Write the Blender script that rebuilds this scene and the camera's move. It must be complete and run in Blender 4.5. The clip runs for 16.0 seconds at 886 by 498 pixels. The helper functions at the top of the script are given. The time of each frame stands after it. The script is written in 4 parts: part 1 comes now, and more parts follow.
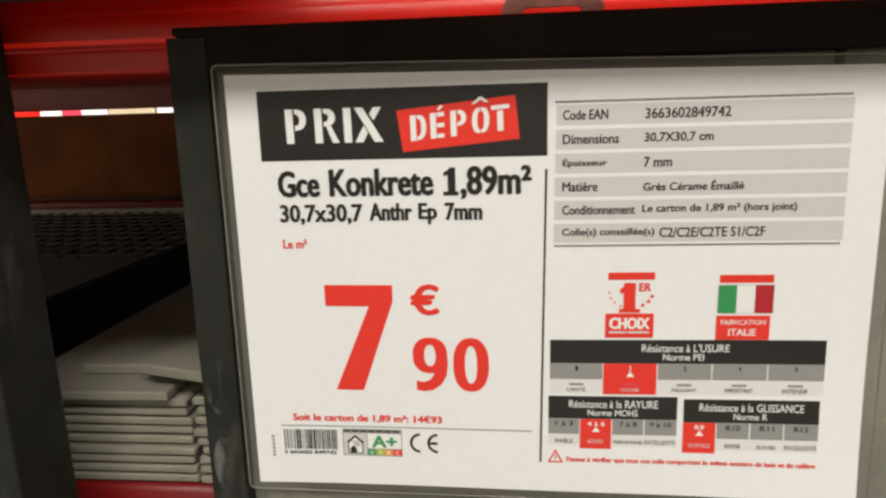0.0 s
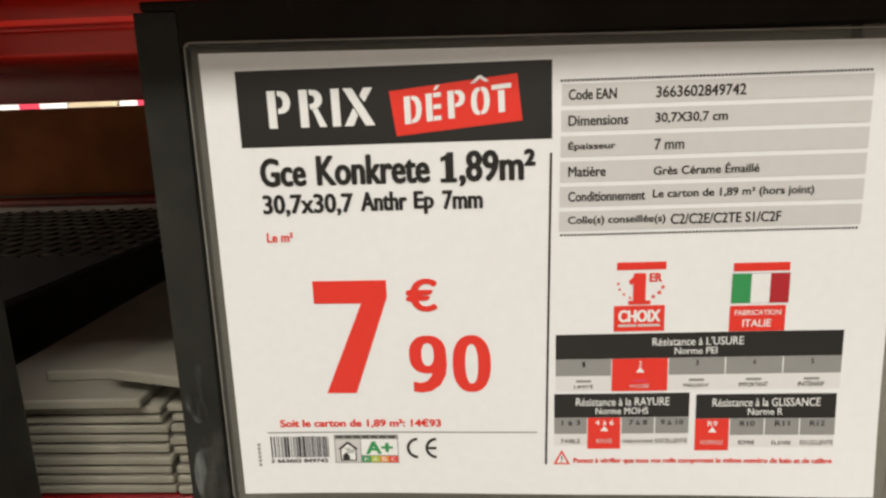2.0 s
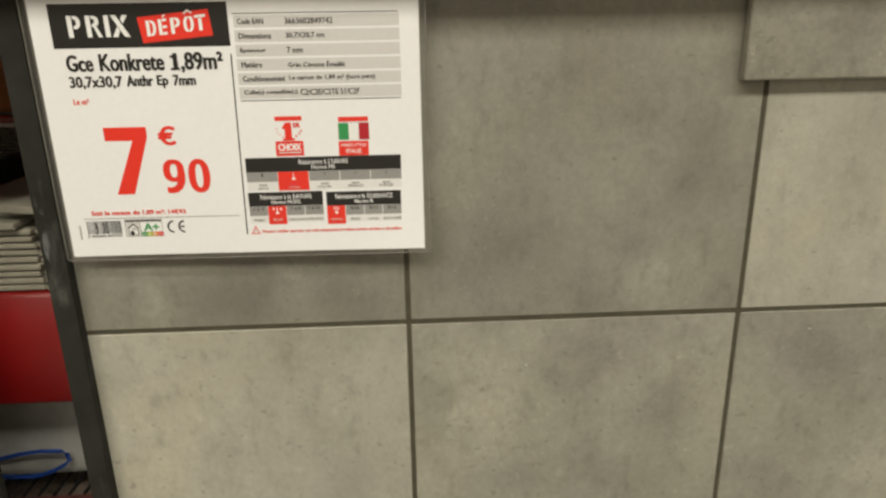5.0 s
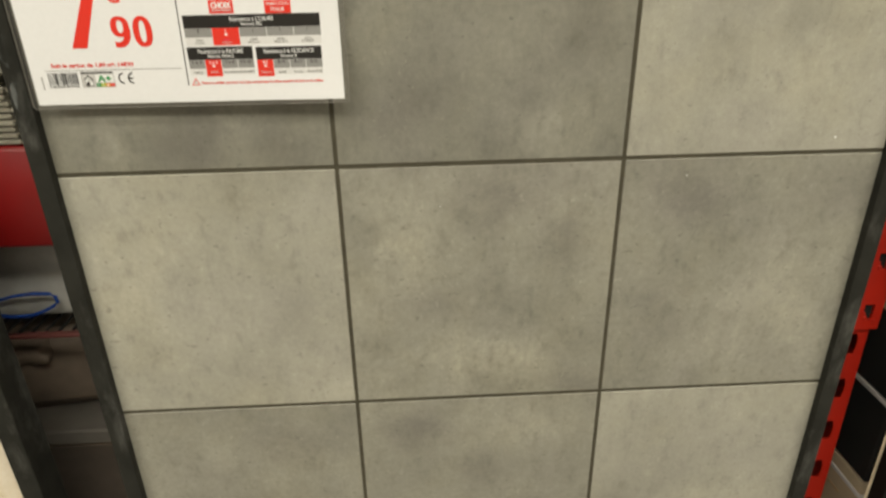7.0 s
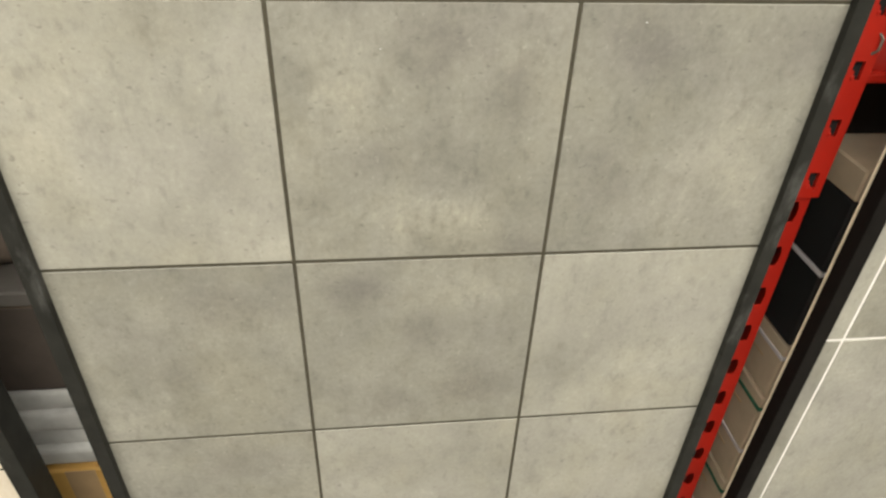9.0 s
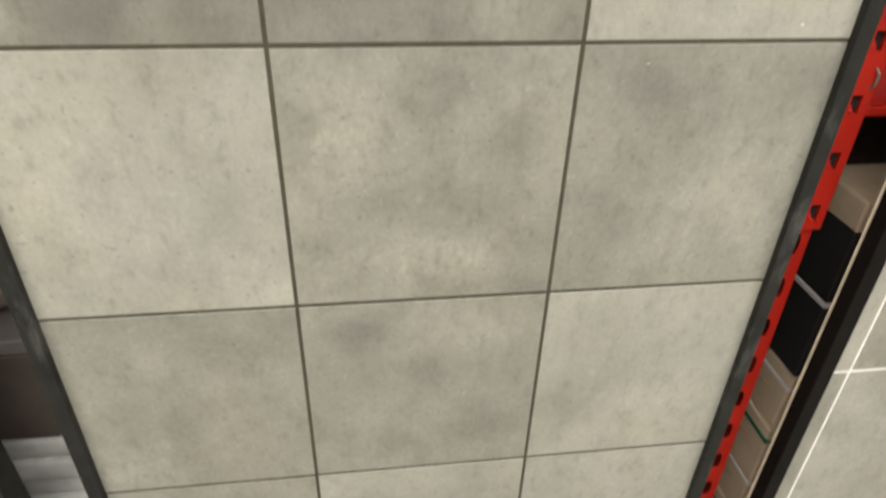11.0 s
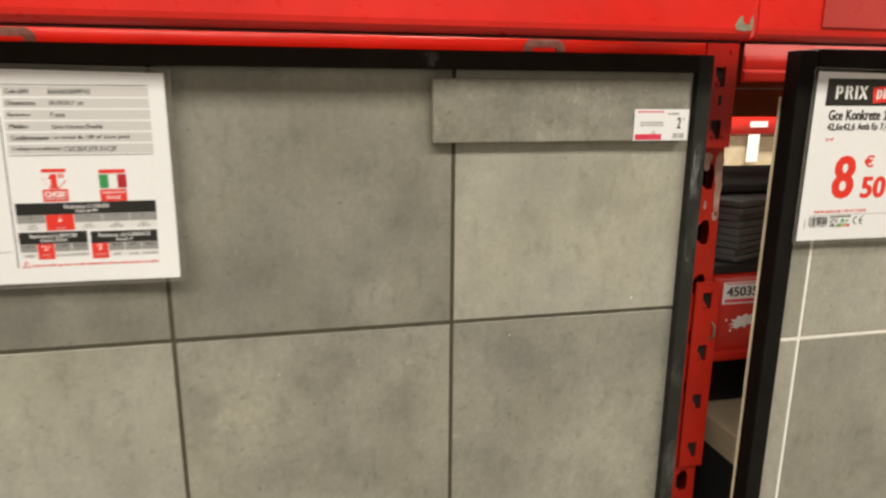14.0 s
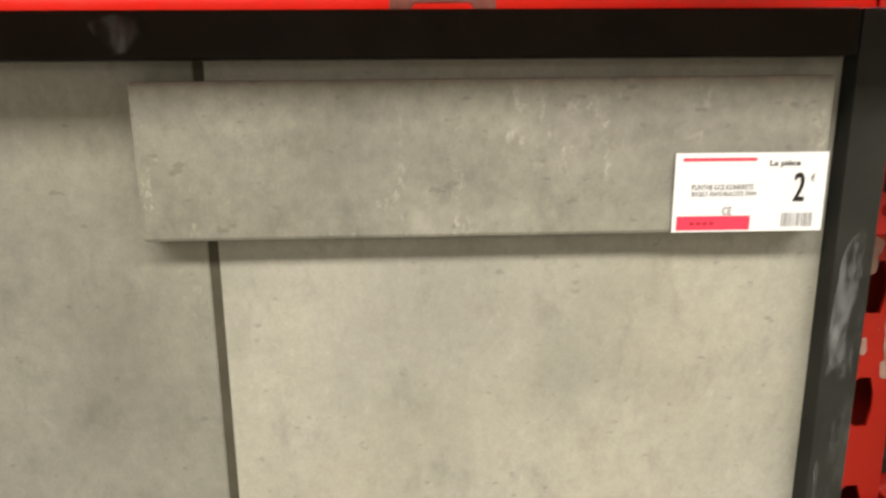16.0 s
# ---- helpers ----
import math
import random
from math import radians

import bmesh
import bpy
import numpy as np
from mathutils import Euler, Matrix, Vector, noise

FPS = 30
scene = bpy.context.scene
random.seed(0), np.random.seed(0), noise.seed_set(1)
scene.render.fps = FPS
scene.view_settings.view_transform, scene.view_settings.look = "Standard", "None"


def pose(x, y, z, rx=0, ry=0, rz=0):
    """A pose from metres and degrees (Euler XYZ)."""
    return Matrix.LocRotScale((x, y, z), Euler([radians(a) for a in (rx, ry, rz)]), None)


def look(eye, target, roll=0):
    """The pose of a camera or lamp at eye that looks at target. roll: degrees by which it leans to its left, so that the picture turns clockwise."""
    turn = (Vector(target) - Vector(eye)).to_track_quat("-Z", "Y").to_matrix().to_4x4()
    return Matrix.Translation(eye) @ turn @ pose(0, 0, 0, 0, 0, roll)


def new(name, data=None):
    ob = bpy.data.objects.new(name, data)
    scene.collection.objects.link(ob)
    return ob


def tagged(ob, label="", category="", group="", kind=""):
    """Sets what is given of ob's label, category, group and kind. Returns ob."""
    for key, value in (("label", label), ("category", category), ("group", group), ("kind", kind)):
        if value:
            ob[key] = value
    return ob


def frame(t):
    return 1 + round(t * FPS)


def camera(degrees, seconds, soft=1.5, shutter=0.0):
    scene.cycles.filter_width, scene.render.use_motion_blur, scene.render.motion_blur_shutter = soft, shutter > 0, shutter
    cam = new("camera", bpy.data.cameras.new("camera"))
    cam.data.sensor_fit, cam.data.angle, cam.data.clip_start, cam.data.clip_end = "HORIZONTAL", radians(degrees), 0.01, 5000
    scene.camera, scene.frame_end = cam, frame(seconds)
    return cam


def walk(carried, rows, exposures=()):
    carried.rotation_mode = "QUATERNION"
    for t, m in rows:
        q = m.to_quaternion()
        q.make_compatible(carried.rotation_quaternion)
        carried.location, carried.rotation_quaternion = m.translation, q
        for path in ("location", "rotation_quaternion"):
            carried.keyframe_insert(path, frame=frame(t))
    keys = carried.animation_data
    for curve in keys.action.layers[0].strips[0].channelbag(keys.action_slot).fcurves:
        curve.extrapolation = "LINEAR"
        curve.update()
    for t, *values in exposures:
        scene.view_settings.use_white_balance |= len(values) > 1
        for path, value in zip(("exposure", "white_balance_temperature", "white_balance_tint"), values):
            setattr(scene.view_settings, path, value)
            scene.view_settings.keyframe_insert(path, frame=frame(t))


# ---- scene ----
cam = camera(67.6, 16.0, soft=2.4, shutter=0.4)
PATH = [
    (0, (0.16, -0.323, 1.575), (-0.037, 1.627, 1.178), -1.6),
    (0.5, (0.144, -0.317, 1.573), (-0.038, 1.632, 1.164), -1.2),
    (1, (0.141, -0.312, 1.571), (-0.003, 1.638, 1.152), -1.1),
    (1.5, (0.143, -0.311, 1.572), (0.005, 1.639, 1.15), -1.5),
    (2, (0.146, -0.303, 1.57), (0.036, 1.649, 1.152), -2.0),
    (2.5, (0.159, -0.316, 1.569), (0.121, 1.639, 1.148), -1.7),
    (3, (0.2, -0.367, 1.573), (0.254, 1.592, 1.171), -1.9),
    (3.5, (0.25, -0.427, 1.583), (0.369, 1.528, 1.178), -1.6),
    (4, (0.28, -0.474, 1.577), (0.374, 1.469, 1.112), -2.0),
    (4.2, (0.288, -0.492, 1.569), (0.355, 1.443, 1.068), -1.3),
    (6.3, (0.373, -0.66, 1.546), (0.491, 1.191, 0.798), -0.4),
    (6.5, (0.383, -0.671, 1.541), (0.496, 1.165, 0.755), -0.5),
    (7, (0.39, -0.678, 1.531), (0.471, 1.127, 0.675), -1.0),
    (7.5, (0.408, -0.688, 1.507), (0.542, 1.063, 0.55), 1.0),
    (8, (0.417, -0.685, 1.5), (0.572, 1.024, 0.473), 0.6),
    (8.5, (0.417, -0.68, 1.491), (0.576, 0.97, 0.372), 1.0),
    (8.7, (0.406, -0.669, 1.484), (0.602, 0.951, 0.328), 2.2),
    (10.8, (0.393, -0.643, 1.483), (0.652, 0.978, 0.34), 2.7),
    (11, (0.39, -0.642, 1.494), (0.631, 1.018, 0.404), 1.8),
    (11.5, (0.387, -0.654, 1.52), (0.644, 1.087, 0.57), 1.2),
    (12, (0.394, -0.684, 1.544), (0.581, 1.142, 0.75), -1.6),
    (12.5, (0.409, -0.713, 1.553), (0.59, 1.156, 0.864), -1.6),
    (13, (0.422, -0.745, 1.558), (0.643, 1.156, 0.976), -0.5),
    (13.5, (0.432, -0.753, 1.571), (0.748, 1.148, 1.034), -0.6),
    (14, (0.449, -0.721, 1.577), (0.866, 1.179, 1.11), 0.4),
    (14.5, (0.551, -0.567, 1.569), (0.992, 1.335, 1.136), -0.5),
    (15, (0.665, -0.396, 1.588), (0.897, 1.553, 1.204), -1.2),
    (15.5, (0.702, -0.327, 1.584), (0.889, 1.633, 1.236), -0.3),
    (16, (0.714, -0.303, 1.58), (0.785, 1.648, 1.148), -0.5),
]
EXPOSURES = [(0, 0.18, 6550, 10), (2.5, 0.18, 6550, 10), (3.5, 0.17, 6750, 9), (4.2, 0.16, 6900, 8), (6.5, 0.22, 6950, 6), (7.0, 0.27, 6950, 6), (8.0, 0.73, 6600, 9), (8.5, 0.8, 6500, 9), (11.0, 0.81, 6250, 11), (12.0, 0.43, 6350, 11), (12.5, 0.36, 6350, 11), (13.5, 0.29, 6600, 10), (14.0, 0.31, 6800, 10), (14.5, 0.48, 6800, 10), (15.0, 0.68, 6650, 10), (16, 0.82, 6650, 10)]
walk(cam, [(t, look(eye, target, roll)) for t, eye, target, roll in PATH], EXPOSURES)

# ---- light: warm tubes over the aisle and over the next one ----
world = bpy.data.worlds.new("hall")
world.use_nodes = True
world.node_tree.nodes["Background"].inputs[0].default_value = (1.0, 0.92, 0.82, 1)
world.node_tree.nodes["Background"].inputs[1].default_value = 0.012
scene.world = world


def tube_light(x, y, z, power, length=2.4, width=0.30):
    data = bpy.data.lights.new("ceiling_light", "AREA")
    data.shape, data.size, data.size_y, data.energy = "RECTANGLE", length, width, power
    data.color = (1.0, 0.95, 0.86)
    ob = new("ceiling_light", data)
    ob.matrix_world = pose(x, y, z - 0.06)
    return ob


for ly, power in ((-2.70, 345), (-5.6, 22), (-9.5, 120), (-13.5, 160)):
    tube_light(0.5, ly, 4.6, power, 9.0, 0.80)
tube_light(0.5, 2.35, 4.6, 800, 9.0)


# ---- materials ----
def material(name, rough=0.5, metal=0.0, spec=0.5):
    m = bpy.data.materials.new(name)
    m.use_nodes = True
    b = m.node_tree.nodes["Principled BSDF"]
    b.inputs["Roughness"].default_value, b.inputs["Metallic"].default_value = rough, metal
    b.inputs["Specular IOR Level"].default_value = spec
    return m, m.node_tree, b


def add(nt, kind, **values):
    n = nt.nodes.new(kind)
    for k, v in values.items():
        n.inputs[k.replace("_", " ")].default_value = v
    return n


def coords(nt, world_space=False, spread=0.0):
    tc = nt.nodes.new("ShaderNodeTexCoord")
    out = tc.outputs["Object"]
    if world_space:
        out = nt.nodes.new("ShaderNodeNewGeometry").outputs["Position"]
    if spread:
        info = nt.nodes.new("ShaderNodeObjectInfo")
        mul = nt.nodes.new("ShaderNodeVectorMath")
        mul.operation = "SCALE"
        nt.links.new(info.outputs["Location"], mul.inputs[0])
        mul.inputs["Scale"].default_value = spread
        plus = nt.nodes.new("ShaderNodeVectorMath")
        plus.operation = "ADD"
        nt.links.new(out, plus.inputs[0])
        nt.links.new(mul.outputs[0], plus.inputs[1])
        out = plus.outputs[0]
    return out


def noise_tex(nt, vec, scale, detail=4.0, rough=0.55, stretch=None):
    if stretch:
        mp = nt.nodes.new("ShaderNodeMapping")
        mp.inputs["Scale"].default_value = stretch
        nt.links.new(vec, mp.inputs[0])
        vec = mp.outputs[0]
    n = add(nt, "ShaderNodeTexNoise", Scale=scale, Detail=detail, Roughness=rough)
    nt.links.new(vec, n.inputs["Vector"])
    return n.outputs["Fac"]


def ramp(nt, fac, *stops):
    r = nt.nodes.new("ShaderNodeValToRGB")
    e = r.color_ramp.elements
    while len(e) < len(stops):
        e.new(0.5)
    for el, (p, c) in zip(e, stops):
        el.position, el.color = p, (*c, 1) if len(c) == 3 else c
    nt.links.new(fac, r.inputs[0])
    return r.outputs["Color"]


def grey(v):
    return (v, v, v)


def mix(nt, fac, a, b, mode="MIX"):
    m = nt.nodes.new("ShaderNodeMix")
    m.data_type, m.blend_type = "RGBA", mode
    for sock, val in ((m.inputs[0], fac), (m.inputs[6], a), (m.inputs[7], b)):
        if isinstance(val, (int, float)):
            sock.default_value = val
        elif isinstance(val, tuple):
            sock.default_value = (*val, 1)
        else:
            nt.links.new(val, sock)
    return m.outputs[2]


def bump(nt, b, height, strength, distance=0.001):
    n = add(nt, "ShaderNodeBump", Strength=strength, Distance=distance)
    nt.links.new(height, n.inputs["Height"])
    nt.links.new(n.outputs[0], b.inputs["Normal"])


def plain(name, col, rough=0.6, vary=0.12, scale=40.0, metal=0.0, spec=0.4, relief=0.15):
    """A surface with slight blotches and fine relief."""
    m, nt, b = material(name, rough, metal, spec)
    v = coords(nt, True)
    n1, n2 = noise_tex(nt, v, scale * 0.25, 5), noise_tex(nt, v, scale * 8, 3)
    c = ramp(nt, n1, (0.3, tuple(x * (1 - vary) for x in col)), (0.7, tuple(min(1, x * (1 + vary)) for x in col)))
    nt.links.new(c, b.inputs["Base Color"])
    if relief:
        bump(nt, b, n2, relief, 0.0005)
    return m


def cloud_mask(nt, v, wob, cx, cz, rx, rz):
    """1 in the middle of a ragged cloud round cx, cz that fades out at rx, rz."""
    mp = nt.nodes.new("ShaderNodeMapping")
    mp.inputs["Location"].default_value = (-cx / rx, 0, -cz / rz)
    mp.inputs["Scale"].default_value = (1 / rx, 0, 1 / rz)
    nt.links.new(v, mp.inputs[0])
    length = nt.nodes.new("ShaderNodeVectorMath")
    length.operation = "LENGTH"
    nt.links.new(mp.outputs[0], length.inputs[0])
    plus = nt.nodes.new("ShaderNodeMath")
    plus.operation = "ADD"
    nt.links.new(length.outputs["Value"], plus.inputs[0])
    nt.links.new(wob, plus.inputs[1])
    return ramp(nt, plus.outputs[0], (0.15, grey(1)), (0.55, grey(0.45)), (1.0, grey(0)))


def concrete_tile(name, dark, mid, light, crystal=1.0, clouds=(), shift=0.0):
    """Glazed tile printed like cast concrete: clouds, blots, pale flecks and fine speckle."""
    m, nt, b = material(name, 0.5, 0, 0.28)
    local = coords(nt, False)
    v = coords(nt, False, 7.31)
    if shift:
        mp = nt.nodes.new("ShaderNodeMapping")
        mp.inputs["Location"].default_value = (shift, 0, shift * 0.7)
        nt.links.new(v, mp.inputs[0])
        v = mp.outputs[0]
    cloud = noise_tex(nt, v, 4.2, 5, 0.6)
    blot = noise_tex(nt, v, 13.0, 9, 0.62, (1.15, 1, 0.85))
    rub = noise_tex(nt, v, 42.0, 7, 0.66, (1.3, 1, 0.75))
    grainy = noise_tex(nt, v, 150.0, 5, 0.66)
    fleck = noise_tex(nt, v, 170.0, 3, 0.6, (1, 1, 0.7))
    speck = noise_tex(nt, v, 800.0, 2, 0.5)
    c = ramp(nt, cloud, (0.34, dark), (0.50, mid), (0.66, light))
    c = mix(nt, 0.40, c, ramp(nt, blot, (0.30, grey(0.30)), (0.48, grey(0.5)), (0.70, grey(0.61))), "OVERLAY")
    wob_n = noise_tex(nt, v, 15.0, 9, 0.72)
    wob = nt.nodes.new("ShaderNodeMath")
    wob.operation = "MULTIPLY_ADD"
    nt.links.new(wob_n, wob.inputs[0])
    wob.inputs[1].default_value, wob.inputs[2].default_value = 3.0, -1.5
    patchy = ramp(nt, rub, (0.34, grey(0.45)), (0.62, grey(1)))
    for cx, cz, rx, rz, power in clouds:
        f = cloud_mask(nt, local, wob.outputs[0], cx * 0.153, cz * 0.153, rx * 0.153, rz * 0.153)
        f = mix(nt, 1.0, mix(nt, 1.0, f, patchy, "MULTIPLY"), grey(min(1.0, abs(power) * 1.4)), "MULTIPLY")
        c = mix(nt, f, c, (dark[0] * 0.65, dark[1] * 0.62, dark[2] * 0.66) if power > 0 else tuple(min(1, x * 1.22) for x in light))
    c = mix(nt, 0.50, c, ramp(nt, rub, (0.32, grey(0.33)), (0.47, grey(0.5)), (0.56, grey(0.5)), (0.72, grey(0.64))), "OVERLAY")
    c = mix(nt, 0.10 + 0.11 * crystal, c, ramp(nt, grainy, (0.32, grey(0.32)), (0.50, grey(0.5)), (0.68, grey(0.68))), "OVERLAY")
    pale = ramp(nt, fleck, (0.61, grey(0)), (0.72, grey(0.24 * crystal)))
    gate = ramp(nt, blot, (0.46, grey(0)), (0.58, grey(1)))
    c = mix(nt, mix(nt, 1.0, pale, gate, "MULTIPLY"), c, tuple(min(1, x * 1.9) for x in light))
    pits = ramp(nt, noise_tex(nt, v, 190.0, 2, 0.5, (0.55, 1, 1)), (0.27, grey(0.40)), (0.335, grey(0)))
    c = mix(nt, pits, c, tuple(x * 0.5 for x in dark))
    c = mix(nt, 0.22, c, ramp(nt, speck, (0.3, grey(0.40)), (0.7, grey(0.60))), "OVERLAY")
    hue = noise_tex(nt, v, 6.5, 5, 0.62)
    c = mix(nt, 1.0, c, ramp(nt, hue, (0.34, (1.035, 0.995, 1.0)), (0.50, (1.035, 1.0, 0.978)), (0.66, (1.05, 1.003, 0.945))), "MULTIPLY")
    nt.links.new(c, b.inputs["Base Color"])
    r = ramp(nt, blot, (0.3, grey(0.44)), (0.7, grey(0.58)))
    nt.links.new(r, b.inputs["Roughness"])
    bump(nt, b, mix(nt, 0.5, grainy, speck), 0.10, 0.0004)
    return m


def painted_metal(name, col, wear, amount=0.62, rough=0.38, dust=0.0):
    """Powder-coated steel with faint dirt and a few rubbed places."""
    m, nt, b = material(name, rough, 0, 0.5)
    v = coords(nt, True)
    n1 = noise_tex(nt, v, 9, 5, 0.6)
    n2 = noise_tex(nt, v, 34, 6, 0.7)
    n3 = noise_tex(nt, v, 400, 2)
    c = ramp(nt, n1, (0.3, tuple(x * 0.85 for x in col)), (0.7, tuple(min(1, x * 1.12) for x in col)))
    c = mix(nt, ramp(nt, n2, (amount, grey(0)), (amount + 0.05, grey(0.8))), c, wear)
    nt.links.new(c, b.inputs["Base Color"])
    nt.links.new(ramp(nt, n2, (0.3, grey(rough - 0.06)), (0.8, grey(rough + 0.15))), b.inputs["Roughness"])
    bump(nt, b, n3, 0.08, 0.0003)
    return m


def scuffed_frame(name, base, rub, amount):
    """Dark lacquered profile with chalky wipe marks."""
    m, nt, b = material(name, 0.5, 0, 0.07)
    v = coords(nt, True)
    streak = noise_tex(nt, v, 16, 6, 0.65, (1.5, 1, 0.55))
    fine = noise_tex(nt, v, 160, 4, 0.6, (1, 1, 0.3))
    c = ramp(nt, noise_tex(nt, v, 30, 4), (0.3, tuple(x * 0.8 for x in base)), (0.7, tuple(x * 1.2 for x in base)))
    f = mix(nt, 1.0, ramp(nt, streak, (amount, grey(0)), (amount + 0.16, grey(0.55))), ramp(nt, fine, (0.35, grey(0.3)), (0.65, grey(1))), "MULTIPLY")
    c = mix(nt, f, c, rub)
    nt.links.new(c, b.inputs["Base Color"])
    nt.links.new(ramp(nt, streak, (0.4, grey(0.36)), (0.7, grey(0.6))), b.inputs["Roughness"])
    bump(nt, b, fine, 0.06, 0.0003)
    return m


DARK_TONES = ((0.178, 0.181, 0.156), (0.212, 0.215, 0.184), (0.246, 0.249, 0.212))
MID_TONES = ((0.222, 0.225, 0.194), (0.260, 0.263, 0.225), (0.298, 0.300, 0.256))
LIGHT_TONES = ((0.290, 0.293, 0.254), (0.327, 0.331, 0.286), (0.362, 0.365, 0.316))
TILE_MID = concrete_tile("concrete_print_mid", *MID_TONES)
TILE_LIGHT = concrete_tile("concrete_print_light", *LIGHT_TONES)
# Crystal print; its dark upper and pale lower clouds paint the light's falloff.
TILE_SKIRT = concrete_tile("concrete_print_crystal_shaded", (0.184, 0.186, 0.158), (0.226, 0.228, 0.194), (0.268, 0.269, 0.229), 1.9, ((-0.45, 0.06, 0.4, 0.14, 0.3), (-0.05, 0.0, 0.3, 0.16, 0.22), (0.45, 0.1, 0.4, 0.1, 0.3), (0.1, -0.18, 0.9, 0.09, -0.3)))
GROUT = plain("dark_grout", (0.060, 0.054, 0.036), 0.9, 0.2, 200)
GROUT_WHITE = plain("white_grout", (0.80, 0.78, 0.73), 0.9, 0.08, 200)
CREAM = concrete_tile("cream_tile_glaze", (0.60, 0.55, 0.44), (0.66, 0.61, 0.50), (0.70, 0.65, 0.54))
FRAME = scuffed_frame("dark_green_grey_lacquer", (0.0250, 0.0252, 0.0218), (0.15, 0.15, 0.14), 0.55)
FRAME_TOP = scuffed_frame("black_brown_lacquer", (0.0125, 0.0088, 0.0058), (0.06, 0.06, 0.06), 0.64)
FRAME_BLACK = scuffed_frame("black_lacquer", (0.010, 0.009, 0.008), (0.10, 0.10, 0.10), 0.72)
BOARD = plain("raw_board_edge", (0.70, 0.59, 0.42), 0.85, 0.2, 120)
RED = painted_metal("red_powder_coat", (0.68, 0.015, 0.009), (0.45, 0.05, 0.04), 0.73, 0.30)
# Fascia copy of the red, more orange, its depth set to imitate the light.
RED_FASCIA = painted_metal("orange_red_toned_for_light", (0.50, 0.014, 0.005), (0.40, 0.05, 0.04), 0.74, 0.34)
# Darker copy of the beam red; carries the shade of the rack's inside.
RED_SHADED = painted_metal("shaded_red_powder_coat", (0.27, 0.006, 0.007), (0.20, 0.05, 0.04), 0.74)
DUSTY_RED = painted_metal("dusty_red_coat", (0.13, 0.035, 0.03), (0.2, 0.1, 0.08), 0.7, 0.6)
RED_WORN = painted_metal("worn_red_powder_coat", (0.47, 0.019, 0.009), (0.42, 0.20, 0.15), 0.685)
GALV = plain("galvanised_steel", (0.20, 0.18, 0.145), 0.6, 0.45, 260, 0.3)
# Near black for painted shade behind holes; also black wires, bars and tape.
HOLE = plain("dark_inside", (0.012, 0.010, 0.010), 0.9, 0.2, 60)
CARDBOARD = plain("brown_cardboard", (0.42, 0.29, 0.15), 0.85, 0.15, 50)
CARTON_DARK = plain("dark_brown_cardboard", (0.36, 0.125, 0.042), 0.85, 0.25, 30)
CARTON_BEIGE = plain("beige_cardboard", (0.46, 0.38, 0.26), 0.85, 0.12, 50)
YELLOW_CARD = plain("yellow_cardboard", (0.60, 0.36, 0.10), 0.8, 0.12, 50)
STONEWARE = plain("raw_stoneware_edge", (0.37, 0.35, 0.285), 0.85, 0.2, 90, relief=0.3)
GLAZE_PALE = plain("pale_grey_glaze", (0.33, 0.315, 0.26), 0.5, 0.1, 40)
ANTHRACITE = plain("anthracite_stoneware", (0.10, 0.102, 0.102), 0.7, 0.25, 60)
# Black of the real cartons and of boards that replace darkness.
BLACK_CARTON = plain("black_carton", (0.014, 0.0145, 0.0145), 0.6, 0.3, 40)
WRAP = plain("cloudy_shrink_film", (0.55, 0.55, 0.52), 0.32, 0.25, 60, relief=0.6)
SHELF_GREY = plain("dusty_grey_shelf", (0.135, 0.125, 0.110), 0.7, 0.2, 40)
SACK = plain("dusty_brown_paper_sack", (0.19, 0.150, 0.118), 0.55, 0.3, 45, relief=0.4)
DUSK_BOX = plain("dark_taupe_carton", (0.085, 0.068, 0.056), 0.85, 0.2, 45)
BLUE = plain("blue_strap_plastic", (0.02, 0.075, 0.36), 0.4, 0.1, 50)
GREEN_STRAP = plain("green_strap_plastic", (0.01, 0.10, 0.05), 0.4, 0.1, 50)
FLOOR = plain("polished_grey_concrete", (0.20, 0.188, 0.168), 0.45, 0.15, 12)
WALL = plain("cream_wall_paint", (0.55, 0.50, 0.42), 0.8, 0.05, 8)
CEIL = plain("grey_ceiling_sheet", (0.22, 0.215, 0.20), 0.8, 0.05, 8)
LAMP_BODY = plain("white_lamp_housing", (0.75, 0.75, 0.72), 0.5, 0.05, 20)


def ink(name, col, rough=0.35):
    m, nt, b = material(name, rough, 0, 0.35)
    v = coords(nt, True)
    n = noise_tex(nt, v, 220, 3)
    nt.links.new(ramp(nt, n, (0.3, tuple(x * 0.985 for x in col)), (0.7, tuple(min(1, x * 1.015) for x in col))), b.inputs["Base Color"])
    b.inputs["Coat Weight"].default_value, b.inputs["Coat Roughness"].default_value = 0.35, 0.22
    return m


PAPER = ink("white_paper_under_film", (0.785, 0.795, 0.81))
INK_BLACK = ink("black_ink", (0.018, 0.017, 0.016))
INK_RED = ink("red_ink", (0.74, 0.038, 0.024))
INK_GREY = ink("pale_grey_ink", (0.58, 0.575, 0.57))
INK_PALE = ink("faint_grey_ink", (0.70, 0.70, 0.70))
INK_MID = ink("mid_grey_ink", (0.27, 0.27, 0.265))
INK_WHITE = ink("white_ink", (0.79, 0.80, 0.80))
INK_GREEN = ink("green_ink", (0.035, 0.28, 0.09))
INK_FLAG_RED = ink("crimson_ink", (0.42, 0.02, 0.03))
INK_YELLOW = ink("lime_ink", (0.42, 0.50, 0.05))
INK_ORANGE = ink("orange_ink", (0.75, 0.28, 0.04))
INK_PINK = ink("raspberry_ink", (0.70, 0.05, 0.10))


